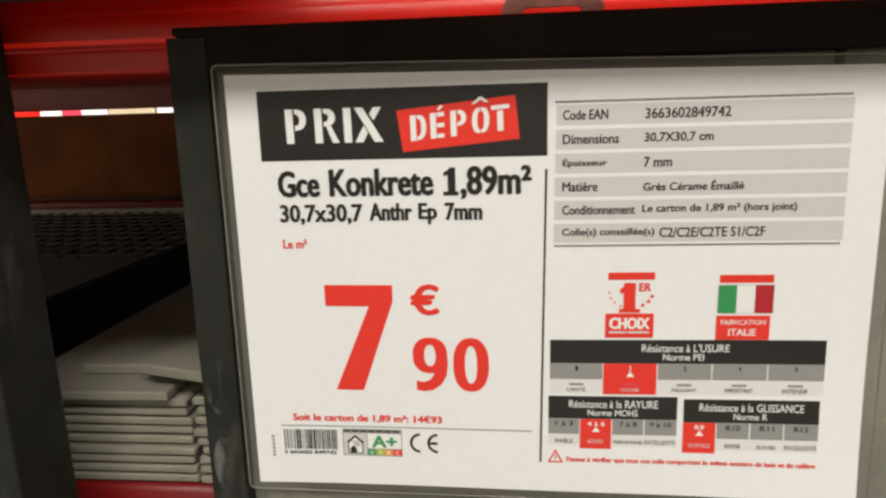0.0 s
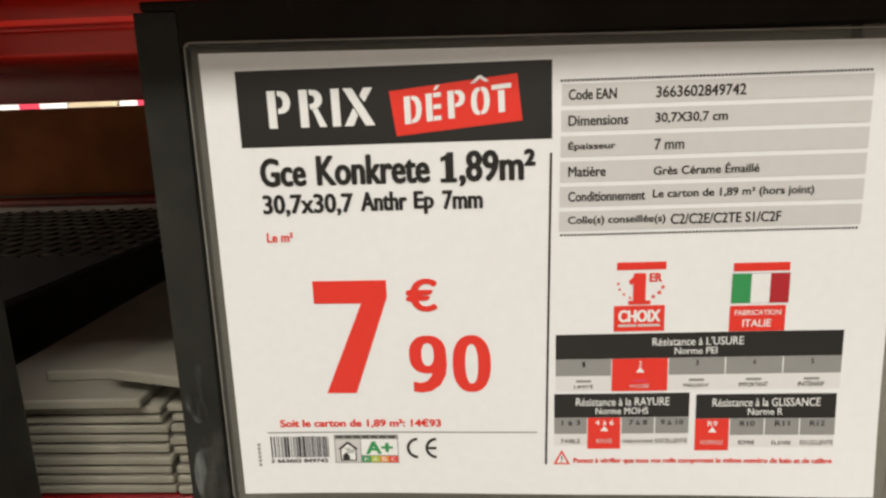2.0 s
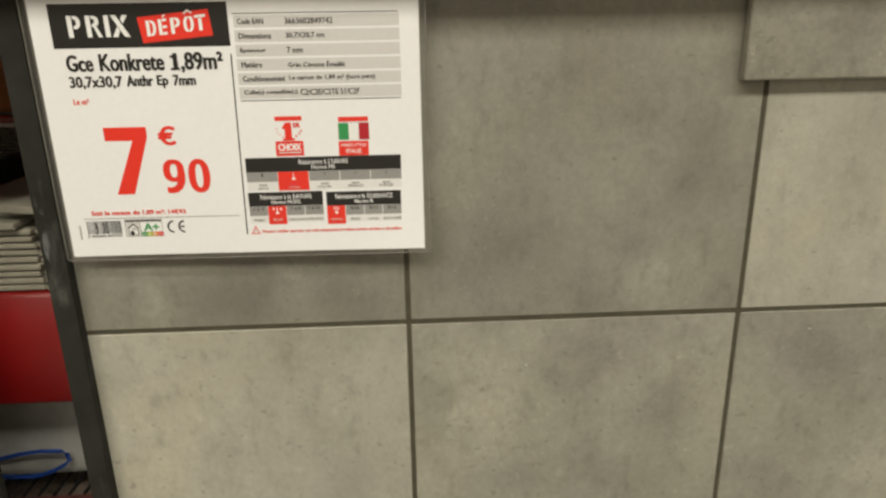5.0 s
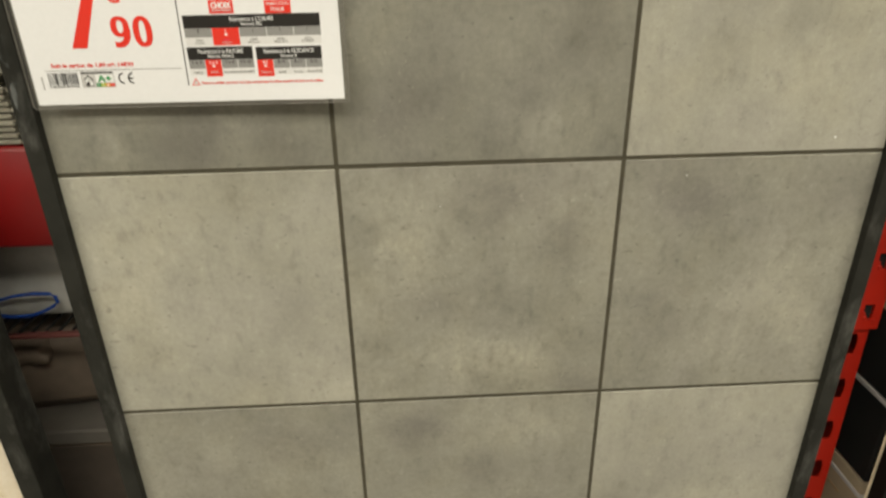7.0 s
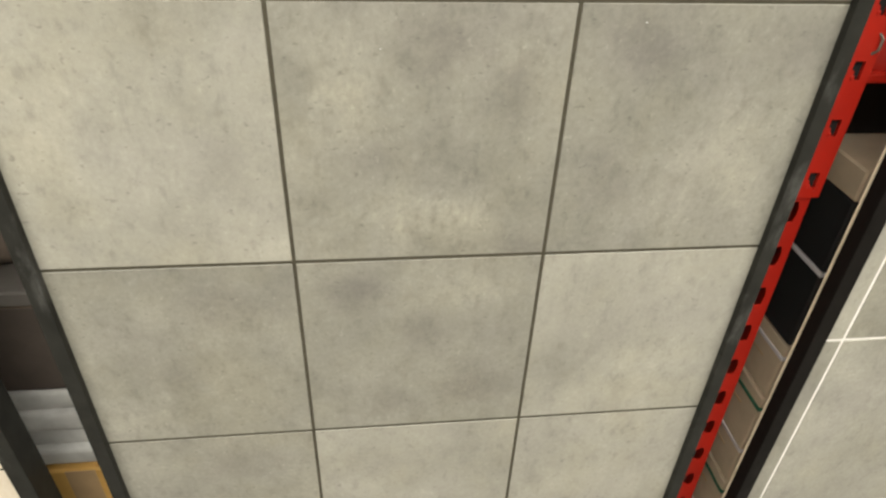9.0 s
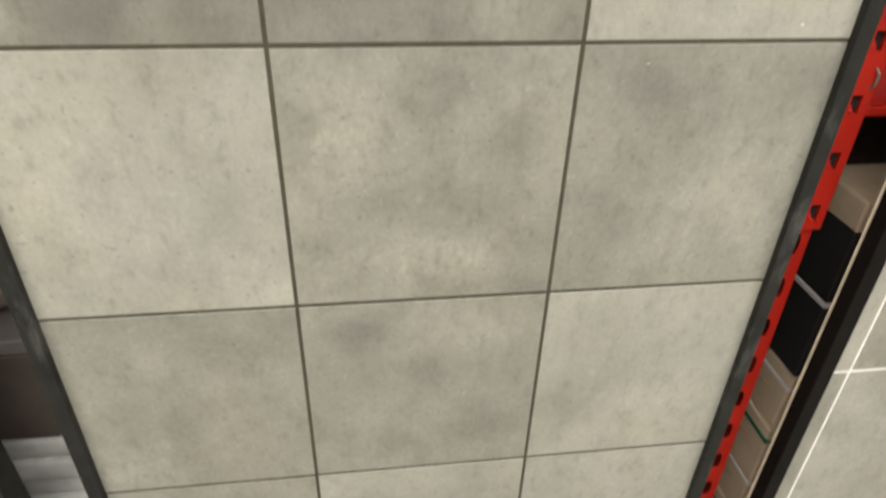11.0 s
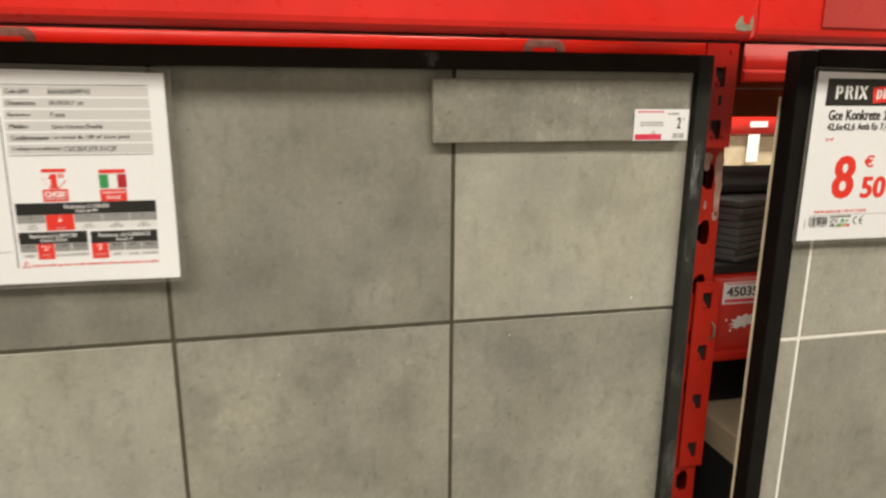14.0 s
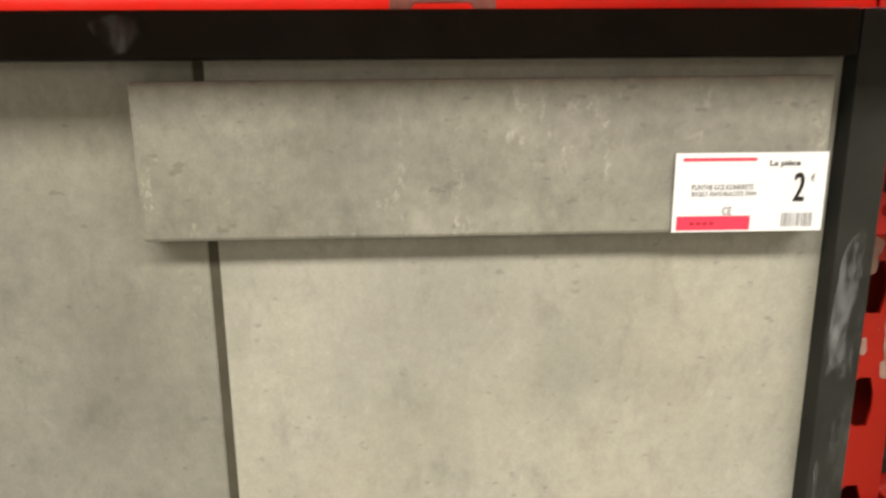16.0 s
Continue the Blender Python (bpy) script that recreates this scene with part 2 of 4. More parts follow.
def film_material():
    m, nt, b = material("laminating_film", 0.22, 0, 0.5)
    b.inputs["Base Color"].default_value = (0.32, 0.31, 0.28, 1)
    b.inputs["Alpha"].default_value = 0.09
    n = noise_tex(nt, coords(nt, True), 90, 3)
    bump(nt, b, n, 0.25, 0.0008)
    return m


FILM = film_material()
FILM_EDGE = plain("film_edge_grey", (0.20, 0.19, 0.17), 0.25, 0.2, 120)


# ---- mesh helpers ----
def finish(name, bm, mat, smooth=False):
    me = bpy.data.meshes.new(name)
    bmesh.ops.recalc_face_normals(bm, faces=bm.faces[:])
    bm.to_mesh(me)
    bm.free()
    me.materials.append(mat)
    if smooth:
        for p in me.polygons:
            p.use_smooth = True
    return me


def part(name, bm, mat, parent=None, label="", smooth=False):
    ob = new(name, bm if isinstance(bm, bpy.types.Mesh) else finish(name, bm, mat, smooth))
    if parent:
        ob.parent = parent
    if label:
        ob["label"] = label
    return ob


def thing(name, label, category, at=(0, 0, 0), group="", kind=""):
    ob = new(name)
    ob.location = at
    ob.empty_display_size = 0.05
    return tagged(ob, label, category, group, kind)


def box(x0, x1, y0, y1, z0, z1, bevel=0.0, segs=1):
    bm = bmesh.new()
    bmesh.ops.create_cube(bm, size=1, matrix=Matrix.Translation(((x0 + x1) / 2, (y0 + y1) / 2, (z0 + z1) / 2)) @ Matrix.Diagonal((x1 - x0, y1 - y0, z1 - z0, 1)))
    if bevel:
        bmesh.ops.bevel(bm, geom=bm.edges[:], offset=bevel, segments=segs, affect="EDGES", profile=0.5)
    return bm


def merge(*bms):
    out = bms[0]
    for b in bms[1:]:
        me = bpy.data.meshes.new("tmp")
        b.to_mesh(me)
        b.free()
        out.from_mesh(me)
        bpy.data.meshes.remove(me)
    return out


def extrude_profile(points, x0, x1, axis="x"):
    """A closed outline in (y, z), drawn out along x."""
    bm = bmesh.new()
    a = [bm.verts.new((x0, y, z)) for y, z in points]
    b = [bm.verts.new((x1, y, z)) for y, z in points]
    n = len(points)
    for i in range(n):
        bm.faces.new((a[i], a[(i + 1) % n], b[(i + 1) % n], b[i]))
    bm.faces.new(a[::-1])
    bm.faces.new(b)
    return bm


def crumple(bm, amount, scale, cuts=0):
    if cuts:
        bmesh.ops.subdivide_edges(bm, edges=bm.edges[:], cuts=cuts, use_grid_fill=True)
    for v in bm.verts:
        v.co += Vector(noise.noise_vector(v.co * scale)) * amount
    return bm


def tube(points, r, sides=6):
    """A round wire along points."""
    bm = bmesh.new()
    rings = []
    for i, p in enumerate(points):
        p = Vector(p)
        d = (Vector(points[min(i + 1, len(points) - 1)]) - Vector(points[max(i - 1, 0)])).normalized()
        u = d.orthogonal().normalized()
        w = d.cross(u)
        rings.append([bm.verts.new(p + r * (math.cos(2 * math.pi * k / sides) * u + math.sin(2 * math.pi * k / sides) * w)) for k in range(sides)])
    for a, b in zip(rings, rings[1:]):
        for k in range(sides):
            bm.faces.new((a[k], a[(k + 1) % sides], b[(k + 1) % sides], b[k]))
    return bm


# ---- the setting ----
tagged(part("floor", box(-7, 8, -16.0, 5.0, -0.1, 0.0), FLOOR), "polished grey concrete floor of the store", "floor", kind="structure")
tagged(part("ceiling", box(-7, 8, -16.0, 5.0, 5.0, 5.1), CEIL), "grey sheet ceiling high above the aisles", "ceiling", kind="structure")
for nm, b in (("wall_south", (-7, 8, -16.1, -16.0, 0, 5)), ("wall_north", (-7, 8, 5.0, 5.1, 0, 5)), ("wall_west", (-7.1, -7, -16.1, 5.1, 0, 5)), ("wall_east", (8, 8.1, -16.1, 5.1, 0, 5))):
    tagged(part(nm, box(*b), WALL), "plain cream wall closing the hall", "wall", kind="structure")
for lx, ly in [(-2.6 + 3.1 * i, y) for y in (-13.5, -9.5, -5.6, -2.70, 2.35) for i in range(3)]:
    lt = thing("ceiling_lamp_housing", "long white lamp housing under the ceiling", "lamp", (lx, ly, 4.62), "aisle lamps")
    part("housing", box(-1.5, 1.5, -0.17, 0.17, 0.0, 0.08, 0.01), LAMP_BODY, lt)
    for sx in (-0.9, 0.9):
        part("hanger", tube([(sx, 0, 0.07), (sx, 0, 0.39)], 0.006), GALV, lt)


# ---- tile display panels ----
def bevelled_tile(w, h, t=0.007, lip=0.0012):
    return box(-w / 2, w / 2, 0, t, -h / 2, h / 2, lip)


def profile_bar(x0, x1, z0, z1, y0=-0.011, y1=0.034, r=0.0012):
    return box(x0, x1, y0, y1, z0, z1, r, 2)


def wavy(u, v):
    """How far the laminated sheet stands off its board at u, v millimetres from its upper left corner."""
    low = max(0.0, (v - 120) / 95)
    return 0.0006 * math.sin(u / 38 + v / 130) - 0.004 * low * low * math.exp(-((u - 300) / 60) ** 2) + 0.0015 * low * math.sin(u / 47)


PT = {}


def letters(body):
    """Flat mesh coordinates of a line of built-in lettering, cached as triangles."""
    if body not in PT:
        cu = bpy.data.curves.new("t", "FONT")
        cu.body, cu.resolution_u, cu.fill_mode = body, 3, "FRONT"
        ob = bpy.data.objects.new("t", cu)
        scene.collection.objects.link(ob)
        me = bpy.data.meshes.new_from_object(ob.evaluated_get(bpy.context.evaluated_depsgraph_get()))
        PT[body] = ([v.co.copy() for v in me.vertices], [tuple(p.vertices) for p in me.polygons])
        bpy.data.objects.remove(ob)
        bpy.data.meshes.remove(me)
    return PT[body]


class Sheet:
    """A printed sheet: u right and v down in millimetres from its upper left corner, facing -y."""

    def __init__(self, parent, x, y, z, wave=True):
        self.parent, self.x, self.y, self.z, self.wave = parent, x, y, z, wave

    def at(self, u, v, lift):
        return (self.x + u / 1000, self.y - lift / 1000 + (wavy(u, v) if self.wave else 0), self.z - v / 1000)

    def rect(self, name, u0, v0, u1, v1, mat, lift=0.2, label=""):
        self.grid(name, u0, v0, u1, v1, mat, lift, label)

    def grid(self, name, u0, v0, u1, v1, mat, lift, label="", step=12, skew=0.0):
        nu, nv = max(1, int(abs(u1 - u0) / step)), max(1, int(abs(v1 - v0) / step))
        bm = bmesh.new()
        vs = [[bm.verts.new(self.at(u0 + (u1 - u0) * i / nu, v0 + (v1 - v0) * j / nv + skew * (0.2 + (u0 + (u1 - u0) * i / nu) / 300) * (1 - (v0 + (v1 - v0) * j / nv) / 215), lift)) for i in range(nu + 1)] for j in range(nv + 1)]
        for j in range(nv):
            for i in range(nu):
                bm.faces.new((vs[j][i], vs[j + 1][i], vs[j + 1][i + 1], vs[j][i + 1]))
        return part(name, bm, mat, self.parent, label, True)

    def poly(self, name, pts, mat, lift=0.2, label=""):
        bm = bmesh.new()
        bm.faces.new([bm.verts.new(self.at(u, v, lift)) for u, v in pts])
        return part(name, bm, mat, self.parent, label)

    def bars(self, name, rects, mat, lift=0.2):
        bm = bmesh.new()
        for u0, v0, u1, v1 in rects:
            bm.faces.new([bm.verts.new(self.at(u, v, lift)) for u, v in ((u0, v0), (u0, v1), (u1, v1), (u1, v0))])
        ob = part(name, bm, mat, self.parent)
        if len(rects) > 12:
            ob["kind"] = "stuff"
        return ob

    def stencil(self, letters_, u, v, w, h, pitch, mat, lift, cut, slope=0.0):
        """Stencil capitals of straight stems and split bowls: w wide stems and bowls side by side, h high, with cuts between."""
        st = w * 0.62

        def put(pts, ox):
            self.poly("letter_stroke", [(ox + a, v + b + slope * (ox + a - u)) for a, b in pts], mat, lift)

        def bowl(ox, x0, top, low, width):
            mid, ry = (top + low) / 2, (low - top) / 2
            angles = [math.radians(-90 + 180 * i / 8) for i in range(9)]
            outer_ = [(x0 + width * max(0.0, math.cos(q)) ** 0.7, mid + ry * math.sin(q)) for q in angles]
            inner_ = [(x0 + (width - st * 0.9) * max(0.0, math.cos(q)) ** 0.7, mid + (ry - st * 0.62) * math.sin(q)) for q in angles]
            put(outer_ + inner_[::-1], ox)

        for k, ch in enumerate(letters_.split()):
            ox = u + pitch * k
            if ch == "X":
                ox -= pitch * 0.62
                put([(0, 0), (st * 1.1, 0), (w * 2.3, h), (w * 2.3 - st * 1.15, h)], ox)
                put([(w * 2.2 - st * 1.1, 0), (w * 2.2, 0), (w * 1.55, h * 0.38), (w * 1.22, h * 0.20)], ox)
                put([(w * 0.72, h * 0.52), (w * 1.05, h * 0.72), (st * 1.1, h), (0, h)], ox)
                continue
            if ch == "O":
                ox += w * 0.05
                bowl(ox, w * 1.0 + cut / 2, 0, h, w * 0.85)
                mirrored = [(-1, q) for q in range(9)]
                angles = [math.radians(90 + 180 * q / 8) for _, q in mirrored]
                x0, mid = w * 1.0 - cut / 2, h / 2
                out_ = [(x0 - w * 0.85 * max(0.0, -math.cos(q)) ** 0.7, mid + h / 2 * math.sin(q)) for q in angles]
                in_ = [(x0 - (w * 0.85 - st * 0.9) * max(0.0, -math.cos(q)) ** 0.7, mid + (h / 2 - st * 0.62) * math.sin(q)) for q in angles]
                put(out_ + in_[::-1], ox)
                continue
            if ch == "T":
                put([(0, 0), (w * 1.9, 0), (w * 1.9, st * 0.72), (0, st * 0.72)], ox)
                put([(w * 0.62, st * 0.72 + cut), (w * 0.62 + st, st * 0.72 + cut), (w * 0.66 + st, h), (w * 0.66, h)], ox)
                continue
            put([(0, 0), (st, 0), (st + 0.2, h), (0.2, h)], ox)
            if ch == "P":
                bowl(ox, st + cut, 0, h * 0.62, w * 0.95)
            if ch == "D":
                bowl(ox, st + cut, 0, h, w * 1.0)
            if ch == "R":
                bowl(ox, st + cut, 0, h * 0.52, w * 0.95)
                put([(w * 0.95, h * 0.52), (w * 1.35, h * 0.50), (w * 2.0, h), (w * 1.45, h)], ox)
            if ch == "É":
                for top in (0.0, h * 0.42, h - st * 0.72):
                    put([(st + cut, top), (w * 1.5, top), (w * 1.5, top + st * 0.72), (st + cut, top + st * 0.72)], ox)
                put([(w * 0.75, -1.0), (w * 1.05, -3.0), (w * 1.45, -3.0), (w * 1.1, -1.0)], ox)

    def text(self, body, u0, v0, u1, v1, mat, lift=0.3, bold=0.0, tilt=0.0, name="lettering"):
        """Lettering fitted into the box u0..u1, v0 (top) .. v1 (bottom). bold: extra stroke width in mm."""
        vs, fs = letters(body)
        xs, ys = [v.x for v in vs], [v.y for v in vs]
        ax, bx, ay, by = min(xs), max(xs), min(ys), max(ys)
        bm = bmesh.new()
        shifts = [(0, 0)] if not bold else [(bold * math.cos(math.pi * k / 4), 0.6 * bold * math.sin(math.pi * k / 4)) for k in range(8)] + [(0, 0)]
        mid_u, mid_v = (u0 + u1) / 2, (v0 + v1) / 2
        ct, st = math.cos(math.radians(tilt)), math.sin(math.radians(tilt))
        for k, (su, sv) in enumerate(shifts):
            made = []
            for v in vs:
                u = u0 + bold + (v.x - ax) / (bx - ax) * (u1 - u0 - 2 * bold) + su
                w = v1 - bold * 0.6 - (v.y - ay) / (by - ay) * (v1 - v0 - 1.2 * bold) + sv
                du, dv = u - mid_u, w - mid_v
                made.append(bm.verts.new(self.at(mid_u + ct * du + st * dv, mid_v - st * du + ct * dv, lift + 0.006 * k)))
            for f in fs:
                bm.faces.new([made[i] for i in f])
        return part(name, bm, mat, self.parent)


def price_sign(x, z, title, sub, big, small, carton, y=-0.0150, right_half=True, label=""):
    sg = thing("price_sign", label, "price sign", (0, 0, 0), "price signs on the panels")
    s = Sheet(sg, x, y, z)
    # film with its rounded rim, then the paper
    s.grid("film", -2.5, -1.5, 305.0, 216.5, FILM, -0.25, "clear laminating film with a rim", 6, 5.0)
    s.grid("film_rim", -2.5, -1.5, 3.0, 216.5, FILM, 0.35, "", 5, 5.0)
    s.grid("film_rim", 300.0, -1.5, 305.0, 216.5, FILM, 0.35, "", 5, 5.0)
    s.grid("film_rim", 3.0, -1.5, 300.0, 3.0, FILM, 0.35, "", 5, 5.0)
    s.grid("film_rim", 3.0, 213.0, 300.0, 216.5, FILM, 0.35, "", 5)
    rim = []
    for cu_, cv, a0 in ((302.0, 7.5, -90), (302.0, 213.5, 0), (0.5, 213.5, 90), (0.5, 2.5, 180)):
        rim += [s.at(cu_ + 3.0 * math.cos(radians(a0 + 22.5 * i)), cv + 3.0 * math.sin(radians(a0 + 22.5 * i)), 0.3) for i in range(5)]
    full = []
    for p, q in zip(rim, rim[1:] + rim[:1]):
        full += [tuple(Vector(p).lerp(Vector(q), k / 12)) for k in range(12)] if (Vector(p) - Vector(q)).length > 0.05 else [p]
    part("film_edge", tube(full + full[:1], 0.00045, 5), FILM_EDGE, sg, "rounded edge of the film", True)
    s.parent = s.grid("paper", 3.0, 3.0, 300.0, 213.0, PAPER, 0.0, "white printed paper", 6, 5.0)
    # banner
    s.rect("banner", 18, 12, 153, 44.5, INK_BLACK, 0.15)
    s.stencil("P R I X", 31.0, 20.6, 5.85, 15.9, 13.9, INK_WHITE, 0.30, 0.9)
    s.poly("red_plate", [(84, 22.5), (86.5, 41.5), (140.5, 36.5), (138.5, 17)], INK_RED, 0.22)
    s.stencil("D É P O T", 90.2, 25.0, 4.35, 11.6, 9.35, INK_WHITE, 0.36, 0.55, -0.092)
    s.poly("circumflex", [(118.6, 20.6), (122.2, 17.4), (123.4, 17.3), (126.6, 19.8), (124.9, 20.0), (122.8, 18.6), (120.4, 20.5)], INK_WHITE, 0.36)
    # title and price
    for word, u0, v0, u1, v1 in title:
        s.text(word, u0, v0, u1, v1, INK_BLACK, 0.3, 0.62)
    s.poly("numeral", [(108.0, 49.0), (110.6, 49.0), (110.6, 60.2), (112.0, 60.2), (112.0, 62.0), (104.8, 62.0), (104.8, 60.2), (107.0, 60.2), (107.0, 52.4), (105.0, 53.0), (105.0, 51.2), (107.0, 50.2)], INK_BLACK, 0.3)
    for word, u0, v0, u1, v1 in sub:
        s.text(word, u0, v0, u1, v1, INK_BLACK, 0.3, 0.42)
    s.text("Le m²", 25.5, 82.5, 37.5, 87, INK_RED, 0.3, 0.15)
    if big == "7":
        s.poly("numeral", [(44.6, 105.4), (44.6, 116.0), (66.4, 116.2), (47.6, 160.2), (61.6, 160.2), (78.4, 113.6), (78.4, 105.4)], INK_RED, 0.3)
    else:
        s.text(big, 44, 105, 76.5, 160, INK_RED, 0.3, 2.6)
    s.text("€", 87, 105, 101.5, 120.5, INK_RED, 0.3, 0.7)
    if small == "90":
        def oval(cu_, cv, ru, rv, n=30):
            pw = 0.86
            return [(cu_ + ru * math.copysign(abs(math.cos(a)) ** pw, math.cos(a)), cv + rv * math.copysign(abs(math.sin(a)) ** pw, math.sin(a))) for a in [2 * math.pi * i / n for i in range(n)]]

        for cu_, cv, ru, rv, su, sv in ((95.9, 141.3, 8.6, 9.3, 2.9, 5.6), (116.2, 146.0, 8.8, 14.0, 3.0, 9.8)):
            bm = bmesh.new()
            o = [bm.verts.new(s.at(*p, 0.3)) for p in oval(cu_, cv, ru, rv)]
            i_ = [bm.verts.new(s.at(*p, 0.3)) for p in oval(cu_, cv, su, sv)]
            for k in range(30):
                bm.faces.new((o[k], o[(k + 1) % 30], i_[(k + 1) % 30], i_[k]))
            part("numeral", bm, INK_RED, s.parent)
        s.poly("numeral_tail", [(104.4, 140.5), (104.7, 146), (104.0, 151.5), (101.4, 156.4), (97.2, 159.4), (92.5, 160.2), (88.9, 159.5), (88.9, 154.6), (92.4, 155.4), (95.6, 154.2), (97.6, 151.6), (98.4, 148.0), (98.8, 143.0)], INK_RED, 0.33)
    else:
        s.text(small, 87.5, 132, 125, 160, INK_RED, 0.3, 1.7)
    s.text(carton, 23.5, 173.5, 101, 178.2, INK_RED, 0.3, 0.22)
    s.rect("rule", 17, 180.2, 146, 180.8, INK_MID, 0.2)
    s.bars("date_print", [(11.4, 186 + 2.1 * i, 12.8, 187.5 + 2.1 * i) for i in range(6)], INK_MID)
    # bar code
    rnd = random.Random(5)
    bars, u = [], 18.0
    while u < 46:
        w = rnd.choice((0.35, 0.35, 0.7, 1.05))
        bars.append((u, 182.6, min(u + w, 46.2), 193.6))
        u += w + rnd.choice((0.35, 0.5, 0.8))
    s.bars("bar_code", bars, INK_BLACK)
    s.text("3 663602 849742" if right_half else "3 663602 849759", 17.5, 194.3, 45.5, 196.4, INK_BLACK, 0.3, 0.1) if right_half else s.bars("code_print", [(20, 194.4, 31, 196), (34, 194.4, 44, 196)], INK_MID)
    # emission class box
    s.rect("class_box", 49, 181.8, 80, 196.8, INK_MID, 0.14)
    s.rect("class_field", 49.5, 184.2, 61.6, 196.3, INK_GREY, 0.2)
    s.rect("class_field", 62.0, 184.2, 79.6, 192.6, INK_WHITE, 0.2)
    s.bars("small_print", [(50 + 4.2 * i, 182.4, 53.4 + 4.2 * i, 183.5) for i in range(7)], INK_BLACK, 0.26)
    s.poly("house_mark", [(50.6, 189.4), (55.6, 185.2), (60.6, 189.4), (59.6, 189.4), (59.6, 195.6), (51.6, 195.6), (51.6, 189.4)], INK_BLACK, 0.26)
    s.poly("house_mark", [(52.2, 189.6), (55.6, 186.6), (59.0, 189.6), (59.0, 195.0), (52.2, 195.0)], INK_WHITE, 0.32)
    s.poly("house_mark", [(52.8, 195.0), (52.8, 192.8), (54.6, 190.9), (56.2, 193.0), (56.2, 195.0)], INK_BLACK, 0.38)
    s.bars("smoke_mark", [(54.6, 189.6, 58.6, 190.3), (55.2, 190.7, 58.4, 191.3), (54.0, 188.7, 57.0, 189.2)], INK_MID, 0.38)
    s.text("A+", 64.2, 185.2, 77.4, 192.0, INK_GREEN, 0.3, 0.45)
    for k, m in enumerate((INK_GREEN, INK_YELLOW, INK_ORANGE, INK_RED)):
        s.rect("class_step", 62.1 + 4.4 * k, 193.0, 66.4 + 4.4 * k, 196.3, m, 0.26)
        s.text(("A+", "A", "B", "C")[k], 63.1 + 4.4 * k, 193.6, 65.3 + 4.4 * k, 195.7, INK_WHITE, 0.36)
    # CE mark: two open rings
    for cu_, arc in ((89.3, 0), (98.3, 1)):
        pts_o = [(cu_ + 5.3 * math.cos(a), 188.8 + 5.4 * math.sin(a)) for a in [math.radians(90 + 180 * i / 14) for i in range(15)]]
        pts_i = [(cu_ + 3.9 * math.cos(a), 188.8 + 4.0 * math.sin(a)) for a in [math.radians(270 - 180 * i / 14) for i in range(15)]]
        bm = bmesh.new()
        vo = [bm.verts.new(s.at(*p, 0.25)) for p in pts_o]
        vi = [bm.verts.new(s.at(*p, 0.25)) for p in pts_i[::-1]]
        for i in range(14):
            bm.faces.new((vo[i], vo[i + 1], vi[i + 1], vi[i]))
        part("ce_mark", bm, INK_BLACK, s.parent)
    s.rect("ce_mark", 94.6, 188.1, 98.3, 189.5, INK_BLACK, 0.25)
    # divider
    s.poly("rule", [(152.0, 50.5), (149.6, 197), (150.6, 197), (153.0, 50.5)], INK_BLACK, 0.2)
    # data table
    for v in (20.8, 86.6):
        s.bars("dotted_rule", [(156.5 + 1.5 * i, v - 0.5, 157.5 + 1.5 * i, v + 0.4) for i in range(85)], INK_BLACK)
    table = (("Code EAN", 20, "3663602849742" if right_half else "", 37), ("Dimensions", 25, "30,7X30,7 cm", 30), ("Épaisseur", 20, "7 mm", 12.5), ("Matière", 16, "Grès Cérame Émaillé", 44.5), ("Conditionnement", 33, "Le carton de 1,89 m² (hors joint)", 68), ("Colle(s) conseillée(s)", 42, "C2/C2E/C2TE S1/C2F", 47))
    for i, (a, wa, b, wb) in enumerate(table):
        v = 22.2 + 10.78 * i
        s.rect("table_band", 157 - 0.2 * i, v, 284.5, v + 8.9, INK_GREY, 0.12)
        if right_half:
            du = 204 if i == 5 else 196
            s.text(a, 159.8, v + 2.2, 159.8 + wa, v + 6.6, INK_BLACK, 0.3, 0.12)
            s.text(b, du, v + 2.2, du + wb, v + 6.8, INK_BLACK, 0.3, 0.12)
    if not right_half:
        return sg
    # first choice mark
    s.rect("red_bar", 181.5, 99.5, 203, 103, INK_RED)
    s.text("1", 188.8, 104.5, 194.3, 118.5, INK_RED, 0.3, 0.7)
    s.poly("numeral_flag", [(186.8, 108.0), (187.4, 109.8), (192.0, 108.2), (192.0, 104.5), (190.6, 104.5)], INK_RED, 0.27)
    s.rect("numeral_foot", 186.8, 117.2, 196.6, 119, INK_RED, 0.25)
    s.text("ER", 195.8, 104.6, 201.4, 108.6, INK_RED, 0.3, 0.2)
    for k in range(9):
        a = math.radians(15 + 165 * k / 8)
        if 65 < math.degrees(a) < 115:
            continue
        cu_, cv, r = 192.2 + 10 * math.cos(a), 109.2 + 7.5 * math.sin(a), 1.25 if math.cos(a) > 0 else 0.8
        s.poly("star", [(cu_ + r * (1 if j % 2 == 0 else 0.45) * math.sin(math.pi * j / 5), cv - r * (1 if j % 2 == 0 else 0.45) * math.cos(math.pi * j / 5)) for j in range(10)], INK_RED, 0.25)
    s.rect("red_box", 180.5, 119.5, 203, 131.5, INK_RED)
    s.text("CHOIX", 182.4, 121.4, 201.2, 127.2, INK_WHITE, 0.32, 0.35)
    s.bars("small_print", [(182.5, 128.2, 190.5, 129.3), (191.2, 128.2, 201, 129.3)], INK_GREY, 0.32)
    # flag mark
    s.rect("red_bar", 232.3, 101, 256.5, 104.8, INK_RED)
    s.rect("flag_edge", 231.9, 105.8, 257, 119.6, INK_MID, 0.12)
